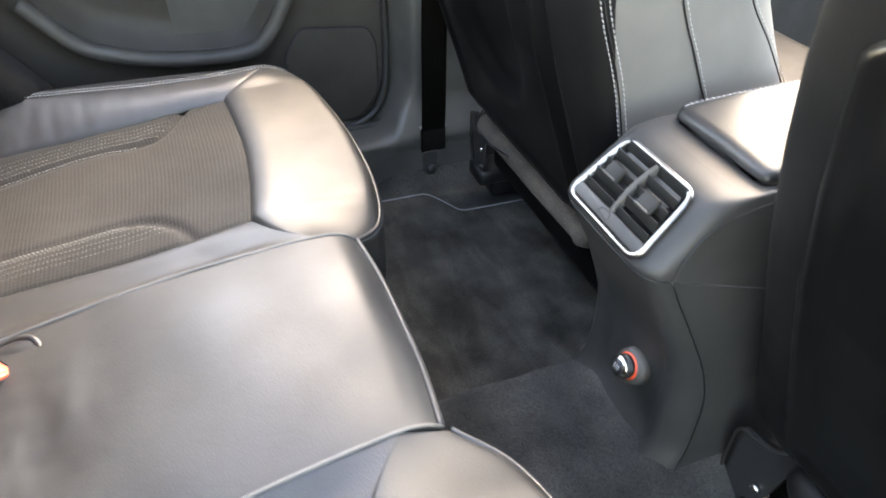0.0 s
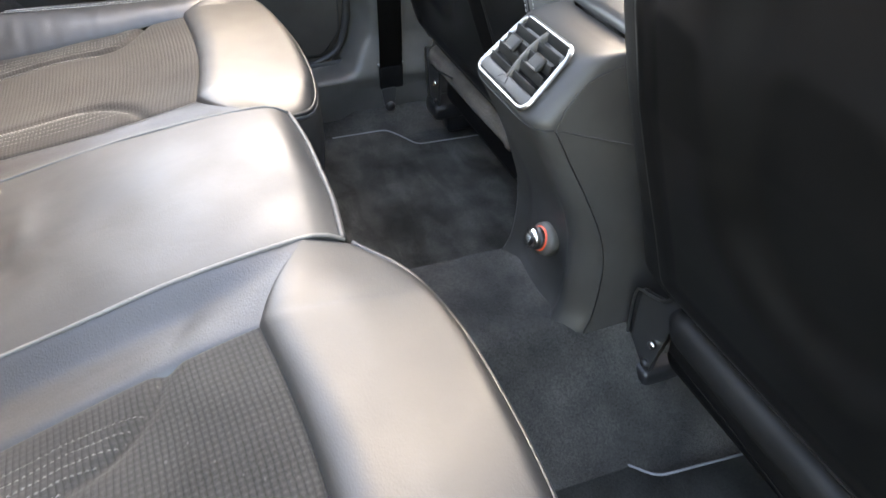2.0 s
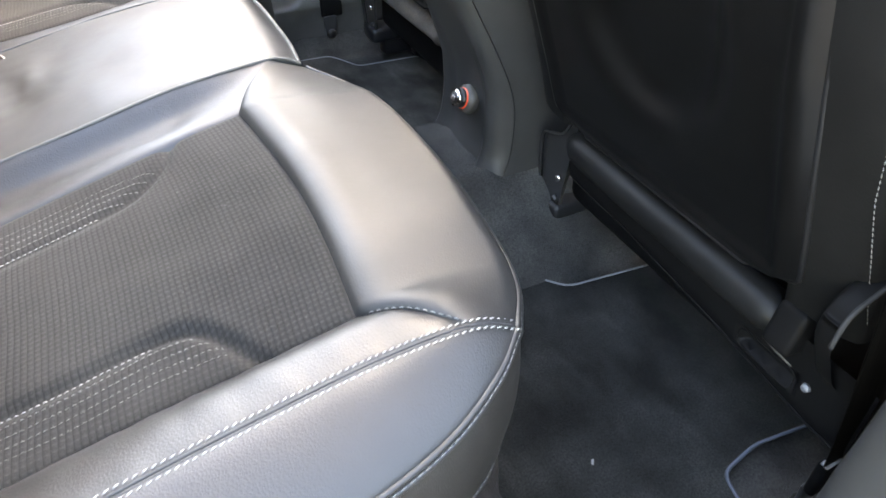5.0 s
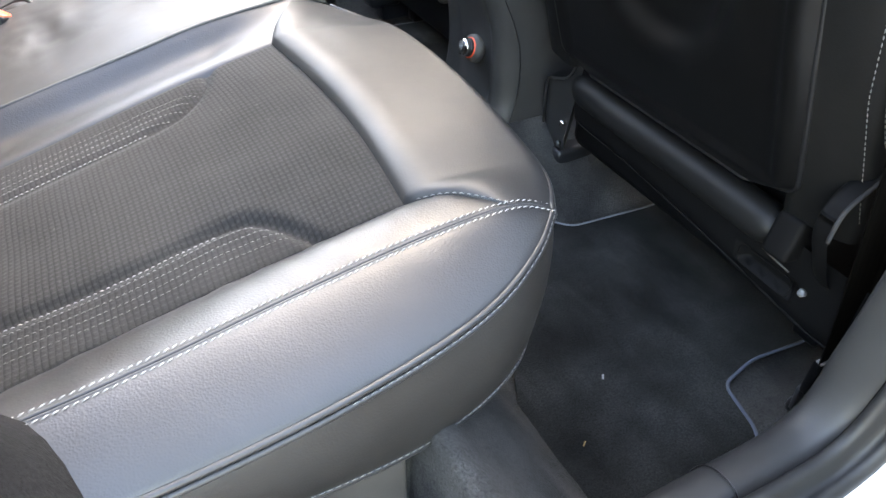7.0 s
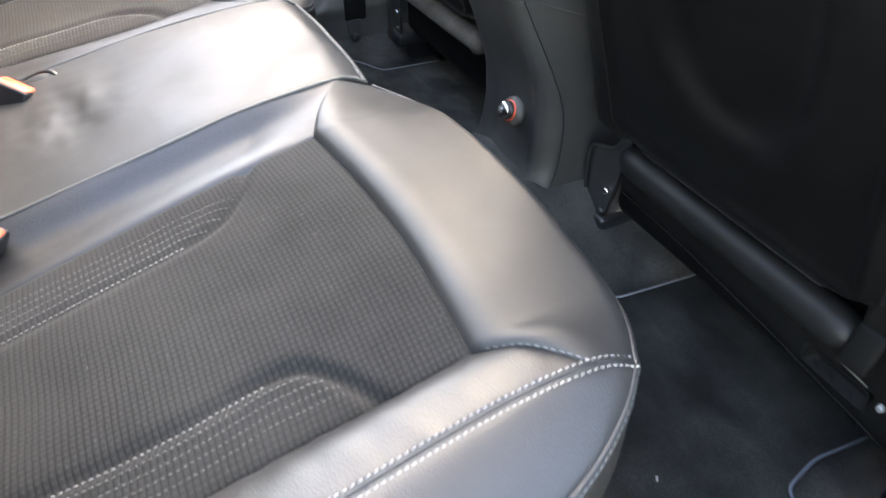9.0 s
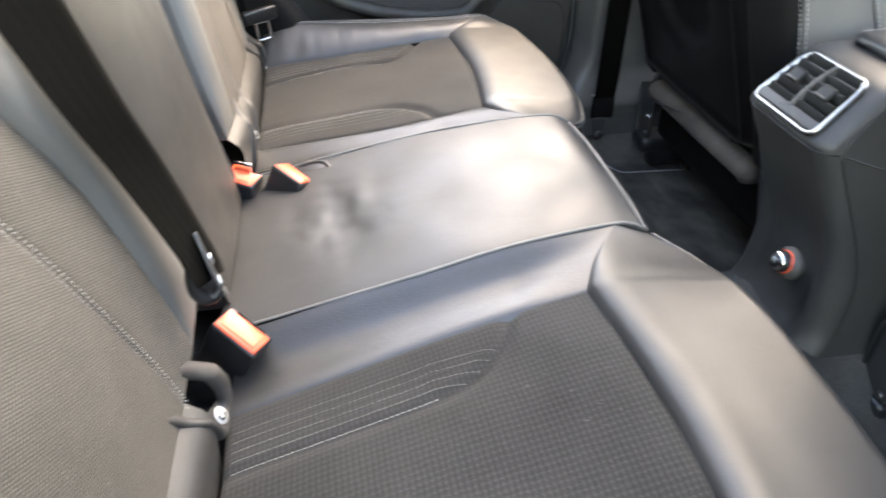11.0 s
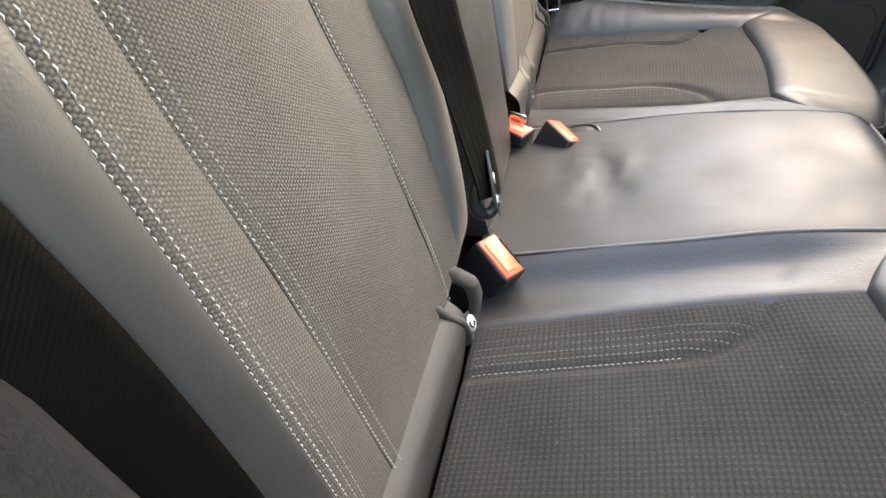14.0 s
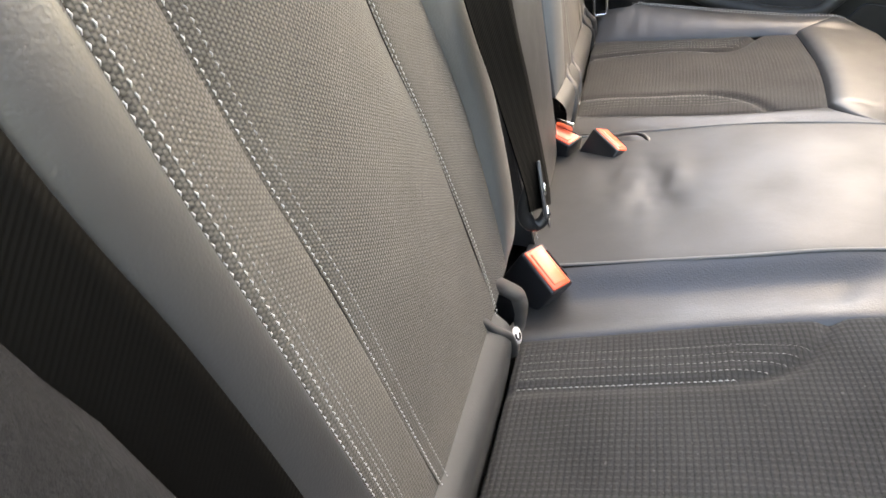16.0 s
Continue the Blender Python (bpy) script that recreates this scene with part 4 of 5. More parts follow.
def open_door():
    """The near rear door, swung open out of view."""
    door = structure("door_near", "open white rear door with dark inner panel", "car door")
    m = Matrix.Translation((0.43, -0.80, 0)) @ pose(0, 0, 0, 0, 0, -112)
    part("skin", place(box((0.0, 0.03, -0.06), (1.02, 0.06, 0.62), 0.02, 3), m), PAINT, door, "white painted door skin")
    part("inner_panel", place(box((0.02, -0.05, -0.02), (1.0, 0.028, 0.60), 0.03, 3), m), PLASTIC, door, "dark moulded inner panel")
    part("window_frame", place(tube(curve([(0.02, 0.03, 0.60), (0.10, 0.03, 1.05), (0.45, 0.03, 1.12), (0.80, 0.03, 1.0), (1.0, 0.03, 0.60)], 40), 0.025, 8), m), MATTE, door, "black window frame")


open_door()


def ground():
    # added out of view as a warm reflector below the car
    bm = bmesh.new()
    bmesh.ops.create_grid(bm, x_segments=8, y_segments=8, size=60)
    ob = part("ground", place(bm, Matrix.Translation((0, 0, -0.42))), BOUNCE_GROUND, None)
    tagged(ob, "unseen ground, pale and warm to bounce fill light into the car", "ground", kind="structure")


ground()


# ---- front seats ----
REAR = [(0.10, 0.372), (0.20, 0.354), (0.25, 0.341), (0.33, 0.321), (0.40, 0.302), (0.467, 0.285), (0.54, 0.272), (0.60, 0.264), (0.72, 0.250), (0.90, 0.235)]


def seat_rear(z):
    return float(np.interp(z, [a for a, _ in REAR], [b for _, b in REAR]))


def front_seat(s, label):
    seat = thing("front_seat_unit", label, "car seat", "front seats", at=(0.55, s * 0.36, 0.0))
    zs = np.linspace(0.235, 0.90, 48)
    rows = []
    for z in zs:
        x0 = seat_rear(z)
        bul = 0.030 * min(1, max(0, (z - 0.27) / 0.28))
        half = 0.247 - 0.02 * max(0, (z - 0.6) / 0.3)
        depth = float(np.interp(z, [0.24, 0.44, 0.54, 0.66, 0.9], [0.30, 0.278, 0.240, 0.215, 0.19]))
        ring = []
        for a in np.linspace(0, 2 * math.pi, 80, endpoint=False):
            c, q = math.cos(a), math.sin(a)
            px = math.copysign(abs(c) ** (0.55 if c < 0 else 0.3), c)
            py = math.copysign(abs(q) ** 0.42, q)
            x = x0 + 0.028 + (px * 0.028 - bul * max(0, -c) ** 0.9 if c < 0 else px * (depth - 0.028))
            if c < 0 and abs(py) < 0.70 and z < 0.63:
                x += 0.034  # room behind the rear panel
            ring.append((x, s * (0.362 + half * py), z))
        rows.append(ring)
    shell_bm = sheet(np.swapaxes(np.array(rows), 0, 1), (-1, 0, 0), loop=True)
    # far seat only: side faces take the leather with daylight in its colour
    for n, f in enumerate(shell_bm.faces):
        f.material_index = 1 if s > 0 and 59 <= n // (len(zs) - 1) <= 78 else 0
    part("backrest", shell_bm, [LEATHER_SHELL, LEATHER_SEAT_LIT], seat, "black leather backrest, far seat's side panel coloured pale for daylight")
    bpy.context.view_layer.update()
    # hard rear panel with a knee hollow
    ys, zz = np.linspace(-1, 1, 64), np.linspace(0.246, 0.660, 80)
    g = np.zeros((64, 80, 3))
    for i, q in enumerate(ys):
        for j, z in enumerate(zz):
            wide = 0.189 - 0.05 * max(0, 1 - (z - 0.246) / 0.03) ** 2 - 0.045 * max(0, 1 - (0.660 - z) / 0.03) ** 2
            y = 0.362 + wide * q
            bul = 0.030 * min(1, max(0, (z - 0.27) / 0.28))
            x = seat_rear(z) - 0.007 - bul * (1 - 0.35 * abs(q) ** 3)
            x += 0.012 * max(0, (abs(q) - 0.93) / 0.07) + 0.010 * max(0, 1 - (z - 0.246) / 0.02)
            rim = smooth(max((abs(q) - 0.85) / 0.05, (0.276 - z) / 0.014))
            x -= 0.006 * rim
            r = math.hypot((y - 0.367) / 0.090, min(0, z - 0.45) / 0.095)
            x += 0.024 / (1 + math.exp((r - 1.0) * 11.0))
            g[i, j] = (x, s * y, z)
    part("rear_panel", sheet(g, (-1, 0, 0)), PLASTIC_BACK, seat, "glossy black hard plastic rear panel with a knee hollow")
    edge = np.vstack([g[0, ::-1], g[:, 0], g[-1], g[::-1, -1]])
    part("panel_edge", tube(edge + (0.0015, 0, 0), 0.0030, 8), BLACK, seat, "dark edge of the rear panel")
    # padded roll along the lower rear edge, lighter and browner on the far seat
    roll = curve([(0.362, s * 0.185, 0.208), (0.360, s * 0.30, 0.206), (0.360, s * 0.45, 0.204), (0.361, s * 0.545, 0.201)], 40)
    r = np.full(40, 0.023 if s < 0 else 0.019)
    r[:3], r[-3:] = (0.012, 0.018, 0.022), (0.022, 0.018, 0.012)
    part("lower_roll", tube(roll, r, 14), LEATHER_SHELL if s < 0 else ROLL_CLOTH, seat, "padded roll along the lower edge, lighter brown on the far seat")
    if s > 0:
        fold = curve([(0.336, 0.40, 0.219), (0.334, 0.45, 0.208), (0.340, 0.485, 0.196), (0.345, 0.53, 0.190)], 20)
        part("roll_fold", tube(fold, 0.0016, 6), BLACK, seat, "dark fold in the roll cloth")
    if s < 0:
        part("roll_end", place(box((-0.022, -0.016, -0.024), (0.022, 0.016, 0.026), 0.006, 3), pose(0.360, s * 0.553, 0.208, 0, 12, 0)), MATTE, seat, "black end block of the roll")
        part("end_edge", tube([(0.340, s * 0.538, 0.188), (0.339, s * 0.556, 0.186), (0.340, s * 0.574, 0.183)], 0.0010, 6), PLASTIC_TRIM, seat, "thin grey edge")
    # lower trim below the roll with a long slot
    if s < 0:
        ys, zz = np.linspace(0.19, 0.645, 110), np.linspace(0, 1, 40)
        g = np.zeros((110, 40, 3))
        for i, y in enumerate(ys):
            low = float(np.interp(y, [0.19, 0.30, 0.45, 0.60, 0.645], [0.150, 0.146, 0.132, 0.112, 0.112]))
            for j, q in enumerate(zz):
                z = low + (0.206 - low) * q
                inside = max(abs(y - 0.538) / 0.036, abs(z - 0.151) / 0.0125)
                x = 0.356 + 0.016 * min(1.0, max(0.0, (1.08 - inside) / 0.16)) + 0.05 * (1 - q) ** 6 * 0.2
                g[i, j] = (x, s * y, z)
        trim = part("lower_trim", sheet(g, (-1, 0, 0)), MATTE, seat, "black plastic lower trim with a slot")
        part("trim_edge", tube(g[:, 0] + (-0.001, 0, 0), 0.0014, 6), MATTE, trim)
        rim = rounded([(0.503, 0.140), (0.574, 0.138), (0.574, 0.163), (0.503, 0.163)], 0.009, 4)
        part("slot_rim", tube([(0.3562, s * y, z) for y, z in rim], 0.0007, 5, closed=True), MATTE, trim, "worn slot edge")
        screw = bmesh.new()
        bmesh.ops.create_cone(screw, cap_ends=True, segments=12, radius1=0.0048, radius2=0.0038, depth=0.004)
        part("screw", place(screw, Matrix.Translation((0.3535, s * 0.588, 0.160)) @ pose(0, 0, 0, 0, -90)), STEEL_GREY, trim, "small grey screw")
    # stitched side
    for sd in (-1,) if s > 0 else ():
        y = 0.362 + sd * 0.2475
        for pts, offs in (([(0.312, 0.40), (0.292, 0.475), (0.262, 0.561), (0.245, 0.66)], (-0.006, 0.006)), ([(0.408, 0.43), (0.378, 0.49), (0.349, 0.55), (0.32, 0.65)], (0.0,)), ([(0.505, 0.44), (0.47, 0.49), (0.432, 0.54), (0.41, 0.60)], (0.0,))):
            line = curve([(x + 0.012, s * y, z) for x, z in pts], 40)
            part("seam", tube(line + (0, s * sd * 0.0002, 0), 0.0009, 5), BLACK, seat)
            for off in offs or (0.004,):
                o = off or 0.004
                part("stitching", stitches(line + (o * 0.8, s * sd * 0.0014, 0), 0.0060, 0.0042, 0.0007, lift=(0, s * sd * 0.0005, 0)), THREAD, seat, "pale thread stitches")
    for off in (0.0, 0.010):
        row = []
        for z in np.linspace(0.262, 0.86, 60):
            v = (0.594 + off) + 0.012 * max(0, (0.39 - z) / 0.115) - 0.02 * max(0, (z - 0.6) / 0.3)
            q = min(1.0, max(0.0, (v - 0.362) / (0.247 - 0.02 * max(0, (z - 0.6) / 0.3)))) ** (1 / 0.42)
            c = math.sqrt(max(0.0, 1 - q * q))
            bul = 0.030 * min(1, max(0, (z - 0.27) / 0.28))
            row.append((seat_rear(z) + 0.028 - 0.028 * c**0.55 - bul * c**0.9 - 0.0012, s * (v + 0.0008), z))
        part("stitching", stitches(row, 0.0058, 0.0038, 0.0005, lift=(-0.0004, s * 0.0004, 0)), THREAD_GREY, seat, "grey thread stitches")
    # cushion, recliner bracket, rail
    part("cushion", box((0.40, min(s * 0.14, s * 0.585), 0.16), (0.92, max(s * 0.14, s * 0.585), 0.31), 0.05, 4), LEATHER_SHELL, seat, "leather front seat cushion")
    part("seat_pan", box((0.39, min(s * 0.15, s * 0.575), 0.09), (0.90, max(s * 0.15, s * 0.575), 0.17), 0.015), MATTE, seat, "dark seat frame underneath")
    for sd, base in ((-1, 0.147),) if s < 0 else ((-1, 0.147), (1, 0.577)):
        put = lambda pts, x=0.0: [(0.372 - 0.09 * (z - 0.13) + x, s * (base + sd * (y - 0.147)), z) for y, z in pts]  # noqa: E731
        left = curve(put([(0.100, 0.262), (0.106, 0.225), (0.118, 0.180), (0.128, 0.140), (0.138, 0.105), (0.146, 0.068)]), 30)
        right = curve(put([(0.104, 0.264), (0.116, 0.232), (0.134, 0.205), (0.160, 0.192), (0.182, 0.180), (0.188, 0.130), (0.190, 0.075)]), 30)
        face = np.stack([left * (1 - w) + right * w for w in np.linspace(0, 1, 8)], 1)
        front = face + (0.006, 0, 0)
        ring = np.concatenate([face, front[:, ::-1], face[:, :1]], 1)
        br = part("recliner_bracket", sheet(ring, (-1, 0, 0)), STEEL, seat, "black painted steel recliner bracket")
        part("bracket_flange", tube(right + (-0.003, 0, 0.001), 0.0018, 6), SATIN, br, "shiny bent flange")
        for y, z in ((0.142, 0.128), (0.150, 0.088), (0.166, 0.074)):
            bolt = bmesh.new()
            bmesh.ops.create_cone(bolt, cap_ends=True, segments=10, radius1=0.0055, radius2=0.0045, depth=0.006)
            part("bolt", place(bolt, Matrix.Translation(put([(y, z)], -0.003)[0]) @ pose(0, 0, 0, 0, -90)), CHROME if z > 0.1 else STEEL, br, "small bright bolt")
        mid = s * (base + sd * 0.022)
        part("rail_foot", box((0.368, mid - 0.030, 0.046), (0.44, mid + 0.030, 0.078), 0.008), BLACK, seat, "glossy black rail end cap")
        part("rail", box((0.40, mid - 0.018, 0.010), (0.95, mid + 0.018, 0.052), 0.005), BLACK, seat, "black seat rail")
    part("outer_rail", box((0.46, s * 0.56 - 0.018, 0.010), (0.95, s * 0.56 + 0.018, 0.062), 0.005), BLACK, seat, "black seat rail")
    # belt side cover
    if s < 0:
        part("steel_tab", place(box((-0.003, -0.013, -0.020), (0.003, 0.013, 0.018), 0.002), pose(0.366, s * 0.628, 0.156, 0, -14, 12)), STEEL_GREY, seat, "grey steel tab beside the belt")
        cov = [(0.345, 0.19), (0.305, 0.265), (0.312, 0.298), (0.36, 0.325), (0.46, 0.33), (0.62, 0.30), (0.66, 0.16), (0.5, 0.12), (0.41, 0.14)]
        m = Matrix(((1, 0, 0, 0), (0, 0, -s * 1.0, s * 0.612), (0, 1, 0, 0), (0, 0, 0, 1)))
        part("side_cover", place(plate(rounded(cov, 0.02, 4), 0.02, 0.008), m), MATTE, seat, "dark plastic outer side cover")
        rim = curve([(0.306, s * 0.613, 0.262), (0.310, s * 0.613, 0.292), (0.330, s * 0.613, 0.307), (0.36, s * 0.613, 0.320), (0.42, s * 0.613, 0.328)], 30)
        part("cover_rim", tube(rim, 0.0022, 6), PLASTIC, seat, "lighter edge of the cover")
    return seat


front_seat(-1, "black front seat with hard plastic rear panel and knee hollow")
front_seat(1, "black leather front seat with stitched side panels and hard rear panel")


# ---- centre console ----
def console():
    con = thing("center_console", "dark grained plastic rear centre console with air vent and socket", "console", at=(0.4, 0, 0.12))
    prof = [(0.095, 0.290, 0.099), (0.118, 0.293, 0.097), (0.140, 0.303, 0.093), (0.170, 0.308, 0.090), (0.205, 0.309, 0.088), (0.237, 0.304, 0.086), (0.27, 0.292, 0.084), (0.306, 0.275, 0.082), (0.35, 0.252, 0.080), (0.378, 0.238, 0.079), (0.390, 0.232, 0.078)]
    hood = [(0.390, 0.232, 0.078), (0.398, 0.230, 0.077), (0.412, 0.2435, 0.0755), (0.43, 0.262, 0.074), (0.446, 0.279, 0.0728), (0.4515, 0.287, 0.072), (0.4545, 0.298, 0.071), (0.4555, 0.315, 0.070)]

    def rows_of(pr, n):
        c = curve([(x, w, z) for z, x, w in pr], n)
        rows = []
        for x, w, z in c:
            r = 0.022
            half = [(0.62, w + 0.002), (0.45, w + 0.001), (x + 0.09, w), (x + 0.05, w), (x + r, w - 0.0005), (x + 0.010, w - 0.004), (x + 0.003, w - 0.012), (x, w - r), (x - 0.001, w * 0.5)]
            line = [(a, b, z) for a, b in half] + [(x - 0.0014, 0, z)] + [(a, -b, z) for a, b in half[::-1]]
            rows.append(curve(line, 90))
        return np.array(rows)

    lower, upper = rows_of(prof, 60), rows_of(hood, 26)
    # a bump behind the socket and a proud ridge down each edge, flared at the foot
    d = np.hypot((lower[..., 1] + 0.010) / 0.055, (lower[..., 2] - 0.195) / 0.075)
    face = lower[..., 0] < 0.36
    ridge = np.exp(-(((np.abs(lower[..., 1]) - 0.070) / 0.012) ** 2)) * np.clip((0.34 - lower[..., 2]) / 0.12, 0, 1)
    lower[..., 0] += np.where(face, -0.006 * np.exp(-(d**4)) - 0.013 * ridge, 0)
    part("lower_cover", sheet(lower, (-1, 0, 0)), CONSOLE, con, "dark grained plastic lower cover, scuffed at the foot")
    part("hood", sheet(upper, (-1, 0, 0.3)), CONSOLE, con, "dark grained plastic vent hood")
    t = upper[-1]
    half = len(t) // 2
    w = np.linspace(0, 1, 14)[None, :, None]
    top = t[: half + 1][:, None] * (1 - w) + t[::-1][: half + 1][:, None] * w
    part("top", sheet(top), CONSOLE, con)
    for s in (-1, 1):
        j = curve([(0.254, s * 0.0780, 0.390), (0.30, s * 0.0800, 0.3735), (0.36, s * 0.0812, 0.352), (0.45, s * 0.083, 0.320)], 40)
        part("joint", tube(j, 0.0008, 5), BLACK, con, "thin joint line")
        e = curve([(x + 0.021, s * (w + 0.0002), z) for z, x, w in prof], 50)
        part("joint", tube(e, 0.0009, 5), BLACK, con, "thin joint line")
        q = curve([(0.254, s * 0.0780, 0.390), (0.264, s * 0.0757, 0.41), (0.285, s * 0.0738, 0.432), (0.315, s * 0.0731, 0.442), (0.36, s * 0.0725, 0.448)], 40)
        part("joint", tube(q, 0.0008, 5), BLACK, con, "thin joint line")
    row = upper[0][np.abs(upper[0][:, 0] - 0.232) < 0.022]
    part("joint", tube(row, 0.0009, 5), BLACK, con, "thin joint line under the hood")
    # air vent
    c, up = Vector((0.2575, 0, 0.4255)), Vector((0.053, 0, 0.0495)).normalized()
    m = frame_of(c, (0, -1, 0), up)
    h, w0, w1 = 0.0365, 0.0560, 0.0480
    ring = rounded([(-w0, -h), (w0, -h), (w1, h), (-w1, h)], 0.014, 8)
    vent = part("vent_bezel", place(band(ring, 0.0054, 0.0036), m @ Matrix.Translation((0, 0, 0.0032))), SATIN, con, "satin chrome vent surround")
    inner = rounded([(-w0 + 0.003, -h + 0.003), (w0 - 0.003, -h + 0.003), (w1 - 0.003, h - 0.003), (-w1 + 0.003, h - 0.003)], 0.012, 6)
    part("vent_back", place(slab(inner, 0.0015), m @ Matrix.Translation((0, 0, -0.0005))), MATTE, vent, "dark vent shaft")
    part("vent_sill", place(box((-w0 + 0.003, -h + 0.003, 0.001), (w0 - 0.004, -h + 0.0155, 0.0058), 0.0015), m), CONSOLE, vent, "dark strip below the slats")
    dome = lambda y: 0.0050 * (1 - ((y - 0.006) / (h - 0.004)) ** 2)  # noqa: E731
    bar = np.linspace(-h + 0.0125, h - 0.003, 16)
    g = np.array([[(-0.0028, y, -0.004), (-0.0028, y, 0.0042 + dome(y)), (-0.0018, y, 0.0054 + dome(y)), (0.0018, y, 0.0054 + dome(y)), (0.0028, y, 0.0042 + dome(y)), (0.0028, y, -0.004)] for y in bar])
    part("vent_divider", place(sheet(g, (0, 0, 1)), m), PLASTIC_TRIM, vent, "grey bowed centre divider")
    for k in range(5):
        y = -h + 0.0190 + k * 0.0122
        wide = w0 + (w1 - w0) * (y + h) / (2 * h) - 0.0045
        for sd in (-1, 1):
            lo, hi = sorted((sd * 0.0030, sd * wide))
            slat = box((lo, -0.0052, -0.0008), (hi, 0.0052, 0.0008), 0.0006, 2)
            part("slat", place(slat, m @ Matrix.Translation((0, y, 0.0018 + dome(y))) @ pose(0, 0, 0, 38)), SLAT, vent)
    for sd in (-1, 1):
        at = m @ Matrix.Translation((sd * 0.026, 0.005, 0.0030 + dome(0.005)))
        grip = part("slider", place(box((-0.0105, -0.0085, -0.001), (0.0105, 0.0085, 0.0050), 0.0028, 4), at), SLAT, vent, "rounded black slat slider")
        part("grip_rib", place(box((-0.0095, -0.0078, 0.0040), (0.0095, -0.0052, 0.0064), 0.0010, 2), at), PLASTIC_TRIM, grip, "shiny raised lip")
    mark = rounded([(-0.012, -h + 0.0065), (0.006, -h + 0.0065), (0.003, -h + 0.0125), (-0.009, -h + 0.0125)], 0.0015, 3)
    part("thumb_wheel", place(tube([(x, y, 0.0060) for x, y in mark], 0.0004, 5, closed=True), m), BLACK, vent, "fine outline of the thumb wheel")
    # power socket with plug
    k = Matrix.Translation((0.289, -0.016, 0.206)) @ pose(0, 0, 0, 0, -72, 0)

    def disc(r0, r1, d0, d1, seg=28, bevel=0.0):
        bm = bmesh.new()
        bmesh.ops.create_cone(bm, cap_ends=True, segments=seg, radius1=r0, radius2=r1, depth=d1 - d0)
        bmesh.ops.translate(bm, verts=bm.verts, vec=(0, 0, (d0 + d1) / 2))
        if bevel:
            bmesh.ops.bevel(bm, geom=[e for e in bm.edges if e.calc_face_angle(0) > 0.8], offset=bevel, segments=2, affect="EDGES")
        return place(bm, k)

    sock = part("socket_cover", disc(0.0215, 0.0195, -0.012, 0.003, 32, 0.001), PLASTIC_TRIM, con, "round grey socket surround")
    part("socket_ring", disc(0.0158, 0.0152, 0.0, 0.0048, 28, 0.0008), ORANGE, sock, "orange-red lit ring")
    part("plug", disc(0.0138, 0.0135, 0.002, 0.011, 28, 0.001), BLACK, sock, "black plug body")
    part("plug_ring", disc(0.0134, 0.0112, 0.0105, 0.0180, 28, 0.0014), CHROME, sock, "chrome plug ring")
    part("plug_cap", disc(0.0098, 0.0094, 0.0170, 0.0192, 24, 0.0008), BLACK, sock, "black plug cap")
    for y in (-0.0025, 0.0, 0.0025):
        bar = box((-0.0036, y * 1.3 - 0.0005, 0.0190), (0.0036, y * 1.3 + 0.0005, 0.0195))
        part("print", place(bar, k), WHITE, sock, "small white print")


console()


def armrest():
    arm = thing("armrest", "black leather centre armrest lid with pale stitched edge", "armrest", at=(0.46, 0, 0.455))
    rows = []
    for x, z0, z1, w in ((0.336, 0.4565, 0.463, 0.052), (0.339, 0.455, 0.4675, 0.061), (0.347, 0.455, 0.4705, 0.064), (0.42, 0.455, 0.4725, 0.065), (0.52, 0.455, 0.473, 0.065), (0.62, 0.455, 0.472, 0.064)):
        p = [(x, 0, z0), (x, w * 0.9, z0), (x, w, z0 + 0.003), (x, w, z1 - 0.007), (x, w * 0.95, z1 - 0.002), (x, w * 0.6, z1), (x, 0, z1 + 0.001)]
        rows.append(curve(p + [(a, -b, c) for a, b, c in p[::-1][1:]], 60))
    rows.insert(0, np.repeat(np.array([[0.336, 0, 0.460]]), 60, 0))
    part("lid", sheet(np.array(rows), (0, 0, 1)), LEATHER, arm, "padded glossy black leather lid")
    line = curve([(0.60, 0.0640, 0.4690), (0.42, 0.0640, 0.4690), (0.36, 0.0635, 0.4675), (0.344, 0.058, 0.4690)], 80)
    part("stitching", stitches(line, 0.0062, 0.0046, 0.0008), THREAD, arm, "pale thread stitches along the edge")


armrest()


# ---- belts and buckles ----
def buckle(name, label, at, aim, turn, lift=0.0):
    """A belt buckle whose orange button faces aim; at: the middle of its button face."""
    ob = thing(name, label, "seat belt buckle", "seat belt buckles", at=at)
    z = Vector(aim).normalized()
    x = Vector(turn)
    x = (x - z * x.dot(z)).normalized()
    m = Matrix.Translation(at) @ Matrix((x, z.cross(x), z)).transposed().to_4x4()
    part("housing", place(box((-0.0235, -0.0145, -0.064), (0.0235, 0.0145, 0.0), 0.0032, 3), m), BLACK, ob, "black plastic housing")
    part("button_frame", place(box((-0.0215, -0.0122, -0.003), (0.0215, 0.0105, 0.0012), 0.0014), m), ORANGE, ob, "orange rim")
    part("button", place(box((-0.0175, -0.0085, -0.002), (0.0175, 0.0070, 0.0022), 0.0016, 3), m), ORANGE_LIGHT, ob, "bright orange press button")
    part("slot", place(box((-0.0150, 0.0108, -0.002), (0.0150, 0.0130, 0.0008), 0.0005), m), MATTE, ob, "dark tongue slot")
    part("stalk", place(box((-0.013, -0.006, -0.13), (0.013, 0.006, -0.058), 0.003), m), BLACK, ob, "black buckle stalk")
    part("label_print", place(box((-0.017, -0.01275, -0.050), (0.004, -0.0124, -0.046)), m), PLASTIC_TRIM, ob)
    part("label_print", place(box((-0.017, -0.01275, -0.042), (0.012, -0.0124, -0.040)), m), PLASTIC_TRIM, ob)
    return ob


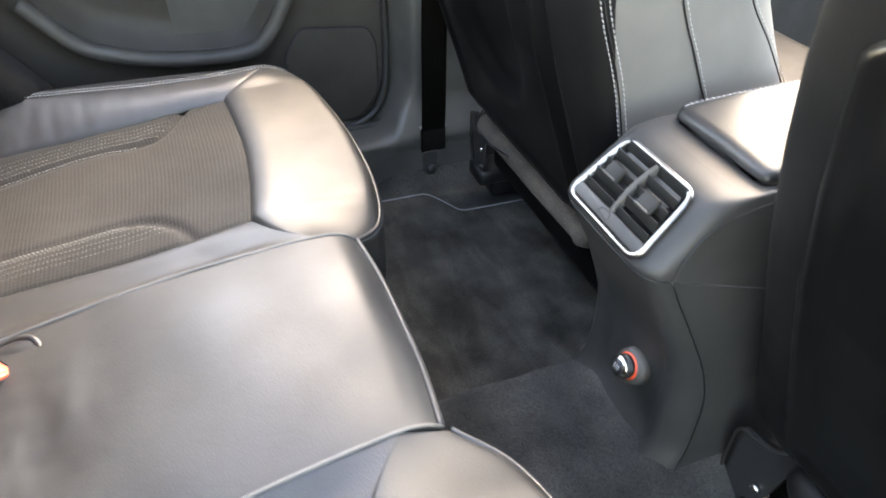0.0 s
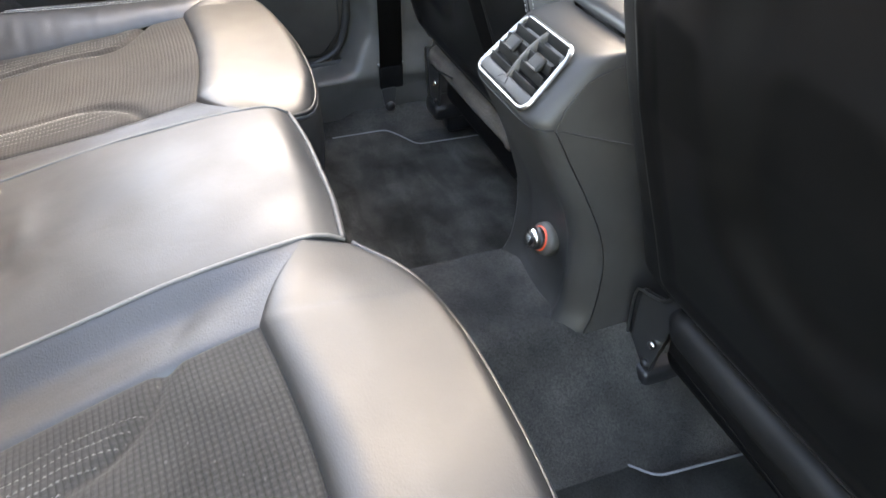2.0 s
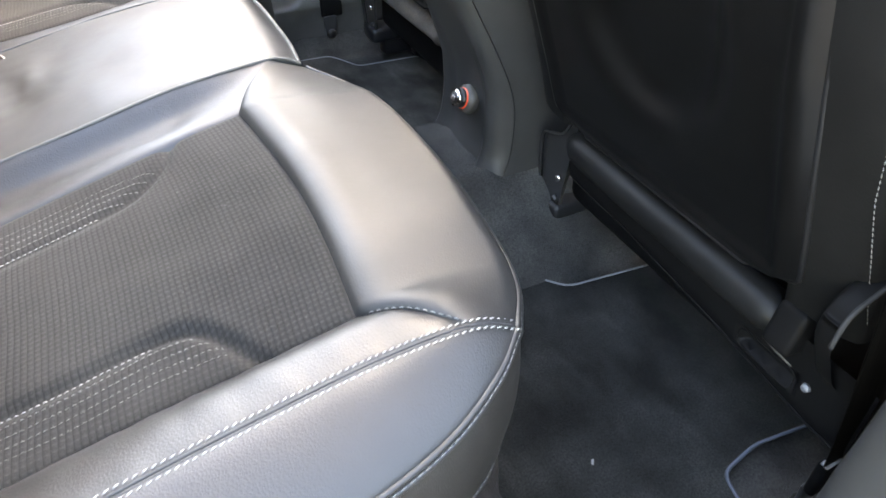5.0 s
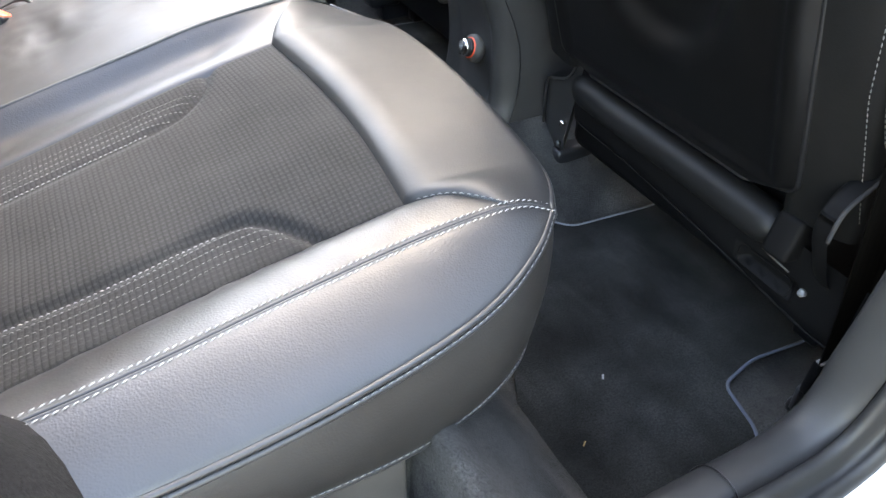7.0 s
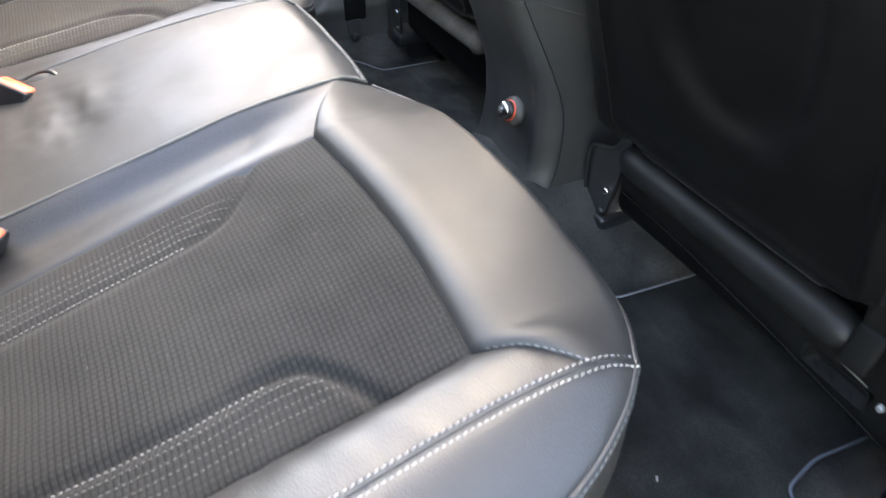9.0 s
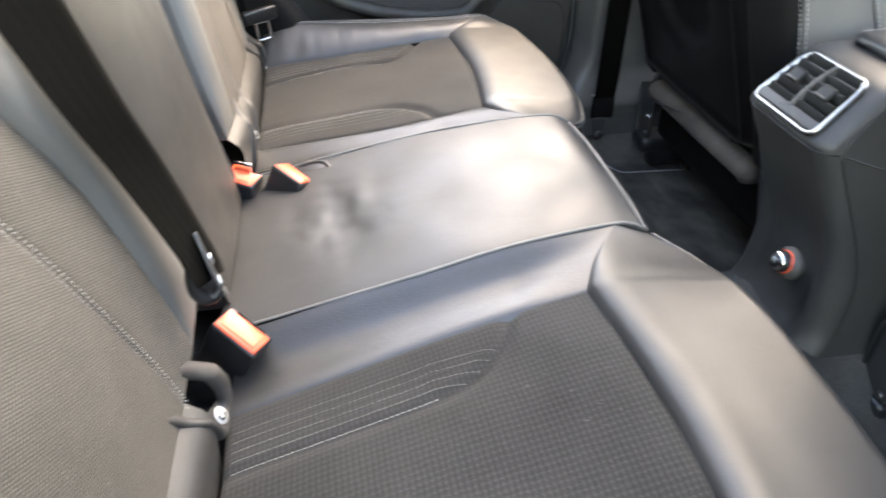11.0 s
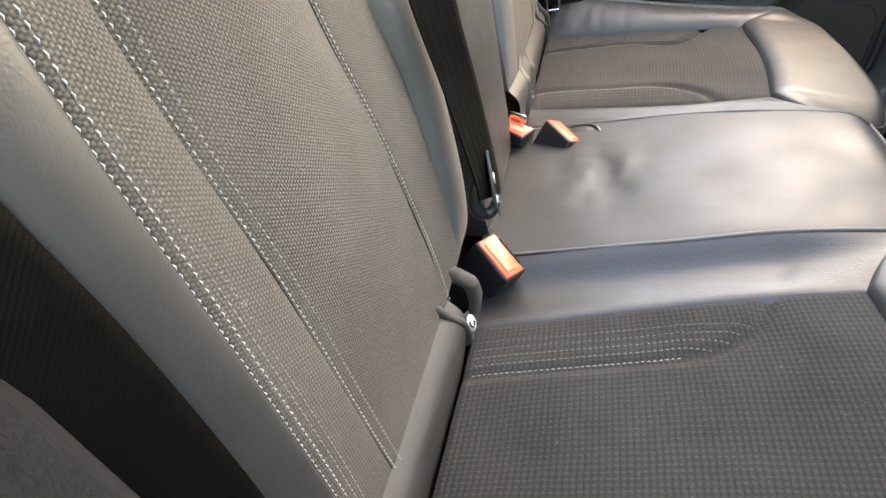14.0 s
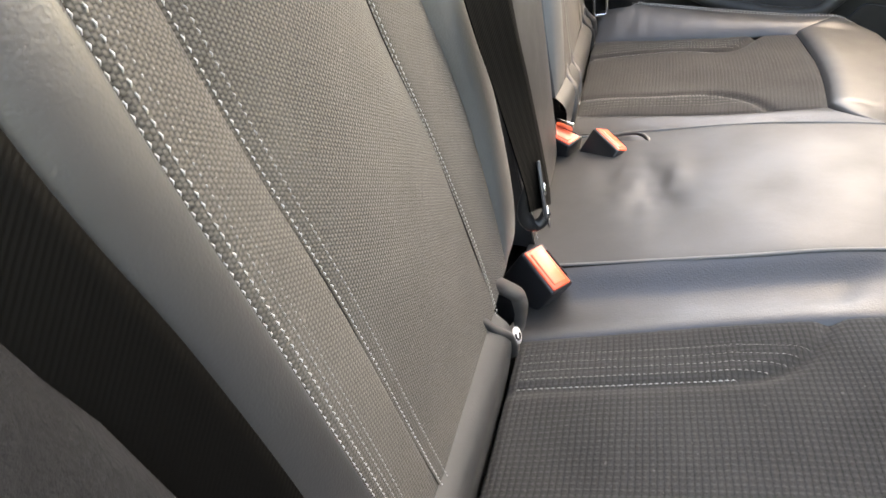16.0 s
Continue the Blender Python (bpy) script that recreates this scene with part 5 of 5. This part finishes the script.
buckle("seat_belt_buckle", "black seat belt buckle with orange button between cushion and backrest", (-0.3450, -0.171, 0.322), (0.42, -0.22, 0.88), (0.86, -0.58, -0.30))
buckle("seat_belt_buckle", "black seat belt buckle with orange button leaning forward", (-0.304, 0.097, 0.322), (0.42, 0.10, 0.90), (0.72, -0.69, -0.2))
far = buckle("seat_belt_buckle", "black seat belt buckle holding a chrome tongue", (-0.367, 0.106, 0.319), (0.05, -0.15, 0.98), (0.87, -0.49, 0.0))
part("tongue", place(box((-0.012, -0.0015, 0.0), (0.012, 0.0015, 0.010), 0.001), Matrix.Translation((-0.363, 0.115, 0.322)) @ pose(0, 0, 0, 0, 0, -29)), CHROME, far, "chrome latch plate")
collar = thing("buckle_collar", "small black leather collar round a belt buckle slot", "buckle collar", at=(-0.27, 0.11, 0.30))
arc = curve([(-0.312, 0.134, 0.303), (-0.286, 0.128, 0.316), (-0.270, 0.120, 0.321), (-0.262, 0.106, 0.319), (-0.262, 0.092, 0.312)], 24)
part("flap", sheet(np.stack([arc * (1 - w) + (np.array([-0.312, 0.105, 0.296]) + (arc - arc.mean(0)) * 0.3) * w + (0, 0, 0.006 * math.sin(w * 3.14)) for w in np.linspace(0, 1, 10)], 1)), LEATHER_DARK, collar, "soft leather flap")
part("rim", tube(arc, 0.0030, 8), LEATHER_DARK, collar, "folded leather rim")


def middle_belt():
    belt = thing("middle_seat_belt", "black webbing seat belt hanging beside the middle backrest with its tongue", "seat belt", at=(-0.4, -0.19, 0.4))
    line = curve([(-0.490, -0.250, 0.93), (-0.442, -0.238, 0.75), (-0.396, -0.220, 0.566), (-0.380, -0.207, 0.503), (-0.359, -0.199, 0.425), (-0.354, -0.198, 0.400)], 50)
    lie = np.linspace(0, 1, 50)[:, None] ** 1.5
    across = (1 - lie) * np.array([0.78, 0.62, 0.0]) + lie * np.array([0.25, 0.9, -0.35])
    part("webbing", strap(line, across, 0.046, 0.0013), WEBBING, belt, "black ribbed webbing")
    guide = curve([(-0.364, -0.203, 0.424), (-0.3655, -0.204, 0.404), (-0.364, -0.204, 0.393), (-0.358, -0.203, 0.386), (-0.351, -0.201, 0.389), (-0.348, -0.199, 0.398)], 24)
    part("tongue_handle", tube(guide, np.interp(np.linspace(0, 1, 24), [0, 0.3, 0.6, 1], [0.003, 0.0056, 0.0064, 0.004]), 10), BLACK, belt, "black plastic tongue handle")
    m = frame_of((-0.3545, -0.190, 0.412), (0.20, -0.92, 0.3), (0.18, 0.0, -1))
    part("tongue_plate", place(box((-0.013, -0.026, -0.0015), (0.013, 0.022, 0.0015), 0.001), m), STEEL, belt, "black coated latch plate")
    part("tongue_tip", place(box((-0.008, 0.012, 0.0012), (0.008, 0.030, 0.0032), 0.0008), m), CHROME, belt, "bright latch tip")
    part("rivet", place(box((-0.004, -0.006, 0.0012), (0.003, 0.004, 0.0036), 0.001), m), CHROME, belt, "small bright rivet")


middle_belt()


def outer_belt_near():
    belt = thing("shoulder_belt", "black webbing shoulder belt hanging beside the backrest", "seat belt", at=(-0.43, -0.58, 0.5))
    line = curve([(back_x(z) - 0.004, -y, z) for z, y in ((0.95, 0.592), (0.75, 0.590), (0.63, 0.581), (0.55, 0.565), (0.47, 0.553), (0.40, 0.547), (0.33, 0.544))], 60)
    part("webbing", strap(line, (-0.35, -0.93, 0.0), 0.046, 0.0013), WEBBING, belt, "black webbing")
    part("edge_seam", tube(line + (0.0025, 0.0205, 0), 0.0006, 5), BLACK, belt, "dark woven edge")


outer_belt_near()


def far_rear_belt():
    belt = thing("shoulder_belt", "black shoulder belt with chrome tongue beside the far backrest", "seat belt", at=(-0.37, 0.56, 0.4))
    line = curve([(-0.47, 0.60, 0.9), (-0.40, 0.585, 0.6), (-0.362, 0.56, 0.40), (-0.355, 0.552, 0.37)], 30)
    part("webbing", strap(line, (0.8, 0.5, 0.2), 0.046, 0.0013), WEBBING, belt, "black ribbed webbing")
    m = frame_of((-0.356, 0.548, 0.352), (0.8, 0.3, 0.1), (0.1, 0.1, -1))
    part("tongue_handle", place(box((-0.028, -0.030, -0.006), (0.028, -0.008, 0.006), 0.004, 3), m), BLACK, belt, "black plastic tongue handle")
    ring = rounded([(-0.011, -0.008), (0.011, -0.008), (0.011, 0.022), (-0.011, 0.022)], 0.004, 4)
    part("tongue", place(tube([(x, y, 0) for x, y in ring], 0.0026, 8, closed=True), m), CHROME, belt, "chrome tongue loop")


far_rear_belt()


def front_belt(s, label):
    """Front belt running down the B-pillar to its bolted end."""
    belt = thing("front_seat_belt", label, "seat belt", "front seat belts", at=(0.31, s * 0.665, 0.1))
    foot = 0.059 if s < 0 else 0.0
    if s < 0:
        line = curve([(0.250, s * 0.622, 0.96), (0.285, s * 0.632, 0.50), (0.318, s * 0.638, 0.32), (0.345, s * 0.640, 0.20), (0.365, s * 0.640, 0.110)], 40)
    else:
        line = curve([(0.345, s * 0.628, 0.96), (0.322, s * 0.646, 0.6), (0.311, s * 0.655, 0.38), (0.309, s * 0.657, 0.20), (0.308, s * 0.658, 0.135)], 40)
    drop = 0.028 if s < 0 else 0.0
    m = Matrix.Translation((foot, -s * (0.024 if s < 0 else 0.0), -drop))
    part("webbing", strap(line, (1, 0, 0), 0.046, 0.0013), WEBBING, belt, "black webbing")
    part("label_tab", place(box((0.283, s * 0.664 - 0.004, 0.1385), (0.335, s * 0.664 + 0.004, 0.1405), 0.0008), m), BINDING, belt, "grey stitched tab edge")
    part("sleeve", place(box((0.2845, s * 0.662 - 0.006, 0.088), (0.3335, s * 0.662 + 0.006, 0.138), 0.005, 3), m), MATTE, belt, "black plastic end sleeve")
    out = rounded([(-0.016, 0.03), (0.016, 0.03), (0.011, -0.012), (-0.011, -0.012)], 0.007, 4)
    k = m @ Matrix(((1, 0, 0, 0.302), (0, 0, -s * 1.0, s * 0.659), (0, 1, 0, 0.062), (0, 0, 0, 1)))
    part("anchor", place(slab(out, 0.005, 0.001), k), STEEL, belt, "black steel anchor plate")
    bolt = bmesh.new()
    bmesh.ops.create_uvsphere(bolt, u_segments=16, v_segments=10, radius=0.011)
    part("bolt", place(bolt, m @ Matrix.Translation((0.302, s * 0.653, 0.052)) @ Matrix.Diagonal((1, 0.6, 1, 1))), BLACK, belt, "round black bolt cap")


front_belt(1, "black front seat belt bolted to the far pillar foot")
front_belt(-1, "black front seat belt bolted beside the near door sill")


def loop_of(points, n=56):
    """A smooth closed line through points of a plane."""
    p = [(a, b, 0.0) for a, b in points]
    k = len(p)
    c = curve(p[-2:] + p + p[:3], 24 * (k + 4))[:, :2]
    a, b = (int(np.argmin(np.hypot(c[lo:hi, 0] - p[0][0], c[lo:hi, 1] - p[0][1]))) + lo for lo, hi in ((0, len(c) // 2), (len(c) // 2, len(c))))
    c = c[a : b + 1]
    far = np.r_[0, np.cumsum(np.hypot(*np.diff(c, axis=0).T))]
    at = np.linspace(0, far[-1], n, endpoint=False)
    return np.stack([np.interp(at, far, c[:, q]) for q in (0, 1)], 1)


def isofix(y, label, s=1):
    """A child seat anchor pocket in the lower lip of the backrest; s mirrors it."""
    ob = thing("child_seat_anchor", label, "child seat anchor", "child seat anchors", at=(-0.362, y, 0.30))
    outer = loop_of([(-0.025, 0.377), (0.018, 0.352), (0.039, 0.320), (0.050, 0.288), (0.042, 0.272), (0.010, 0.275), (-0.012, 0.294), (-0.026, 0.323), (-0.046, 0.353), (-0.056, 0.372)])
    inner = loop_of([(-0.024, 0.371), (0.010, 0.339), (0.024, 0.308), (0.026, 0.293), (0.014, 0.291), (-0.003, 0.301), (-0.020, 0.328), (-0.034, 0.352), (-0.038, 0.366)])
    lip = lambda z: np.interp(z, [0.25, 0.31, 0.3315, 0.345, 0.38], [-0.3646, -0.3606, -0.3635, -0.377, -0.394])  # noqa: E731
    lift = lambda q, h: np.stack([lip(q[:, 1]) + h, y + s * q[:, 0], q[:, 1]], 1)  # noqa: E731
    mid = outer * 0.5 + inner * 0.5
    rings = [lift(outer, -0.006), lift(outer, 0.002), lift(outer * 0.8 + inner * 0.2, 0.0052), lift(mid, 0.006), lift(outer * 0.15 + inner * 0.85, 0.004), lift(inner, 0.0), lift(inner, -0.006)]
    part("rim", sheet(np.stack(rings, 1), (1, 0, 0), loop=True), ANCHOR, ob, "dark grey plastic rim")
    c = inner.mean(0)
    rings = [lift(c + (inner - c) * k, h) for k, h in ((1.0, -0.004), (0.92, -0.018), (0.6, -0.022), (0.02, -0.022))]
    part("pocket", sheet(np.stack(rings, 1), (1, 0, 0), loop=True), MATTE, ob, "black anchor pocket")
    ledge = [lift(np.array([(-0.012, 0.322), (0.024, 0.300)]), -0.004), lift(np.array([(-0.008, 0.308), (0.020, 0.295)]), -0.001), lift(np.array([(-0.003, 0.300), (0.015, 0.291)]), 0.001)]
    part("ledge", sheet(np.stack(ledge, 1), (1, 0, 0)), ANCHOR, ob, "grey ledge that carries the badge")
    m = frame_of(tuple(lift(np.array([(0.004, 0.304)]), 0.002)[0]), (0.1, 1, 0.0), (-0.5, 0, 0.86))
    bm = bmesh.new()
    bmesh.ops.create_cone(bm, cap_ends=True, segments=24, radius1=0.0072, radius2=0.0072, depth=0.001)
    part("badge", place(bm, m), WHITE, ob, "round white printed badge")
    part("badge_print", place(tube([(0.0036 * math.cos(a), 0.0036 * math.sin(a), 0.0008) for a in np.linspace(2.2, 6.2, 12)], 0.0011, 5), m), BLACK, ob)
    mark = frame_of(tuple(lift(np.array([(-0.024, 0.345)]), -0.008)[0]), (0.1, 1, 0.0), (-0.5, 0, 0.86))
    part("pictogram", place(tube([(0.006 * math.cos(a), 0.005 * math.sin(a), 0) for a in np.linspace(0.4, 5.0, 14)], 0.0016, 6), mark), WHITE, ob, "small white printed mark")
    return ob


isofix(-0.250, "black plastic child seat anchor pocket with white badge below the backrest")
isofix(0.250, "black plastic child seat anchor pocket beside the far belt buckles", -1)
isofix(0.495, "black plastic child seat anchor pocket near the far door")


def debris():
    bm = box((0.130, -0.5575, 0.0046), (0.137, -0.5560, 0.0056), 0.0004)
    ob = part("crumb", place(bm, Matrix.Translation((0.1335, -0.5568, 0)) @ pose(0, 0, 0, 0, 0, 35) @ Matrix.Translation((-0.1335, 0.5568, 0))), CRUMB, None)
    tagged(ob, "tiny pale brown crumb lying on the floor mat", "crumb")
    fluff = plate(rounded([(-0.004, -0.0014), (0.004, -0.001), (0.003, 0.0016), (-0.003, 0.0012)], 0.0008, 2), 0.0012, 0.0005)
    ob = part("lint_flake", place(fluff, pose(0.208, -0.492, 0.0046, 0, 0, 50)), LINT, None)
    tagged(ob, "small grey lint flake lying on the floor mat", "lint")
    for x, y, z, turn in ((-0.165, -0.290, 0.3215, 20), (-0.150, -0.345, 0.3245, 70)):
        line = curve([(-0.010, 0.001, 0), (-0.004, -0.003, 0.0012), (0.003, 0.001, 0.0008), (0.010, -0.001, 0)], 16)
        ob = part("lint_thread", place(tube(line, 0.00022, 5), pose(x, y, z, 0, 0, turn)), LINT, None)
        tagged(ob, "fine pale lint thread on the woven seat", "lint", "lint on the seat")


debris()
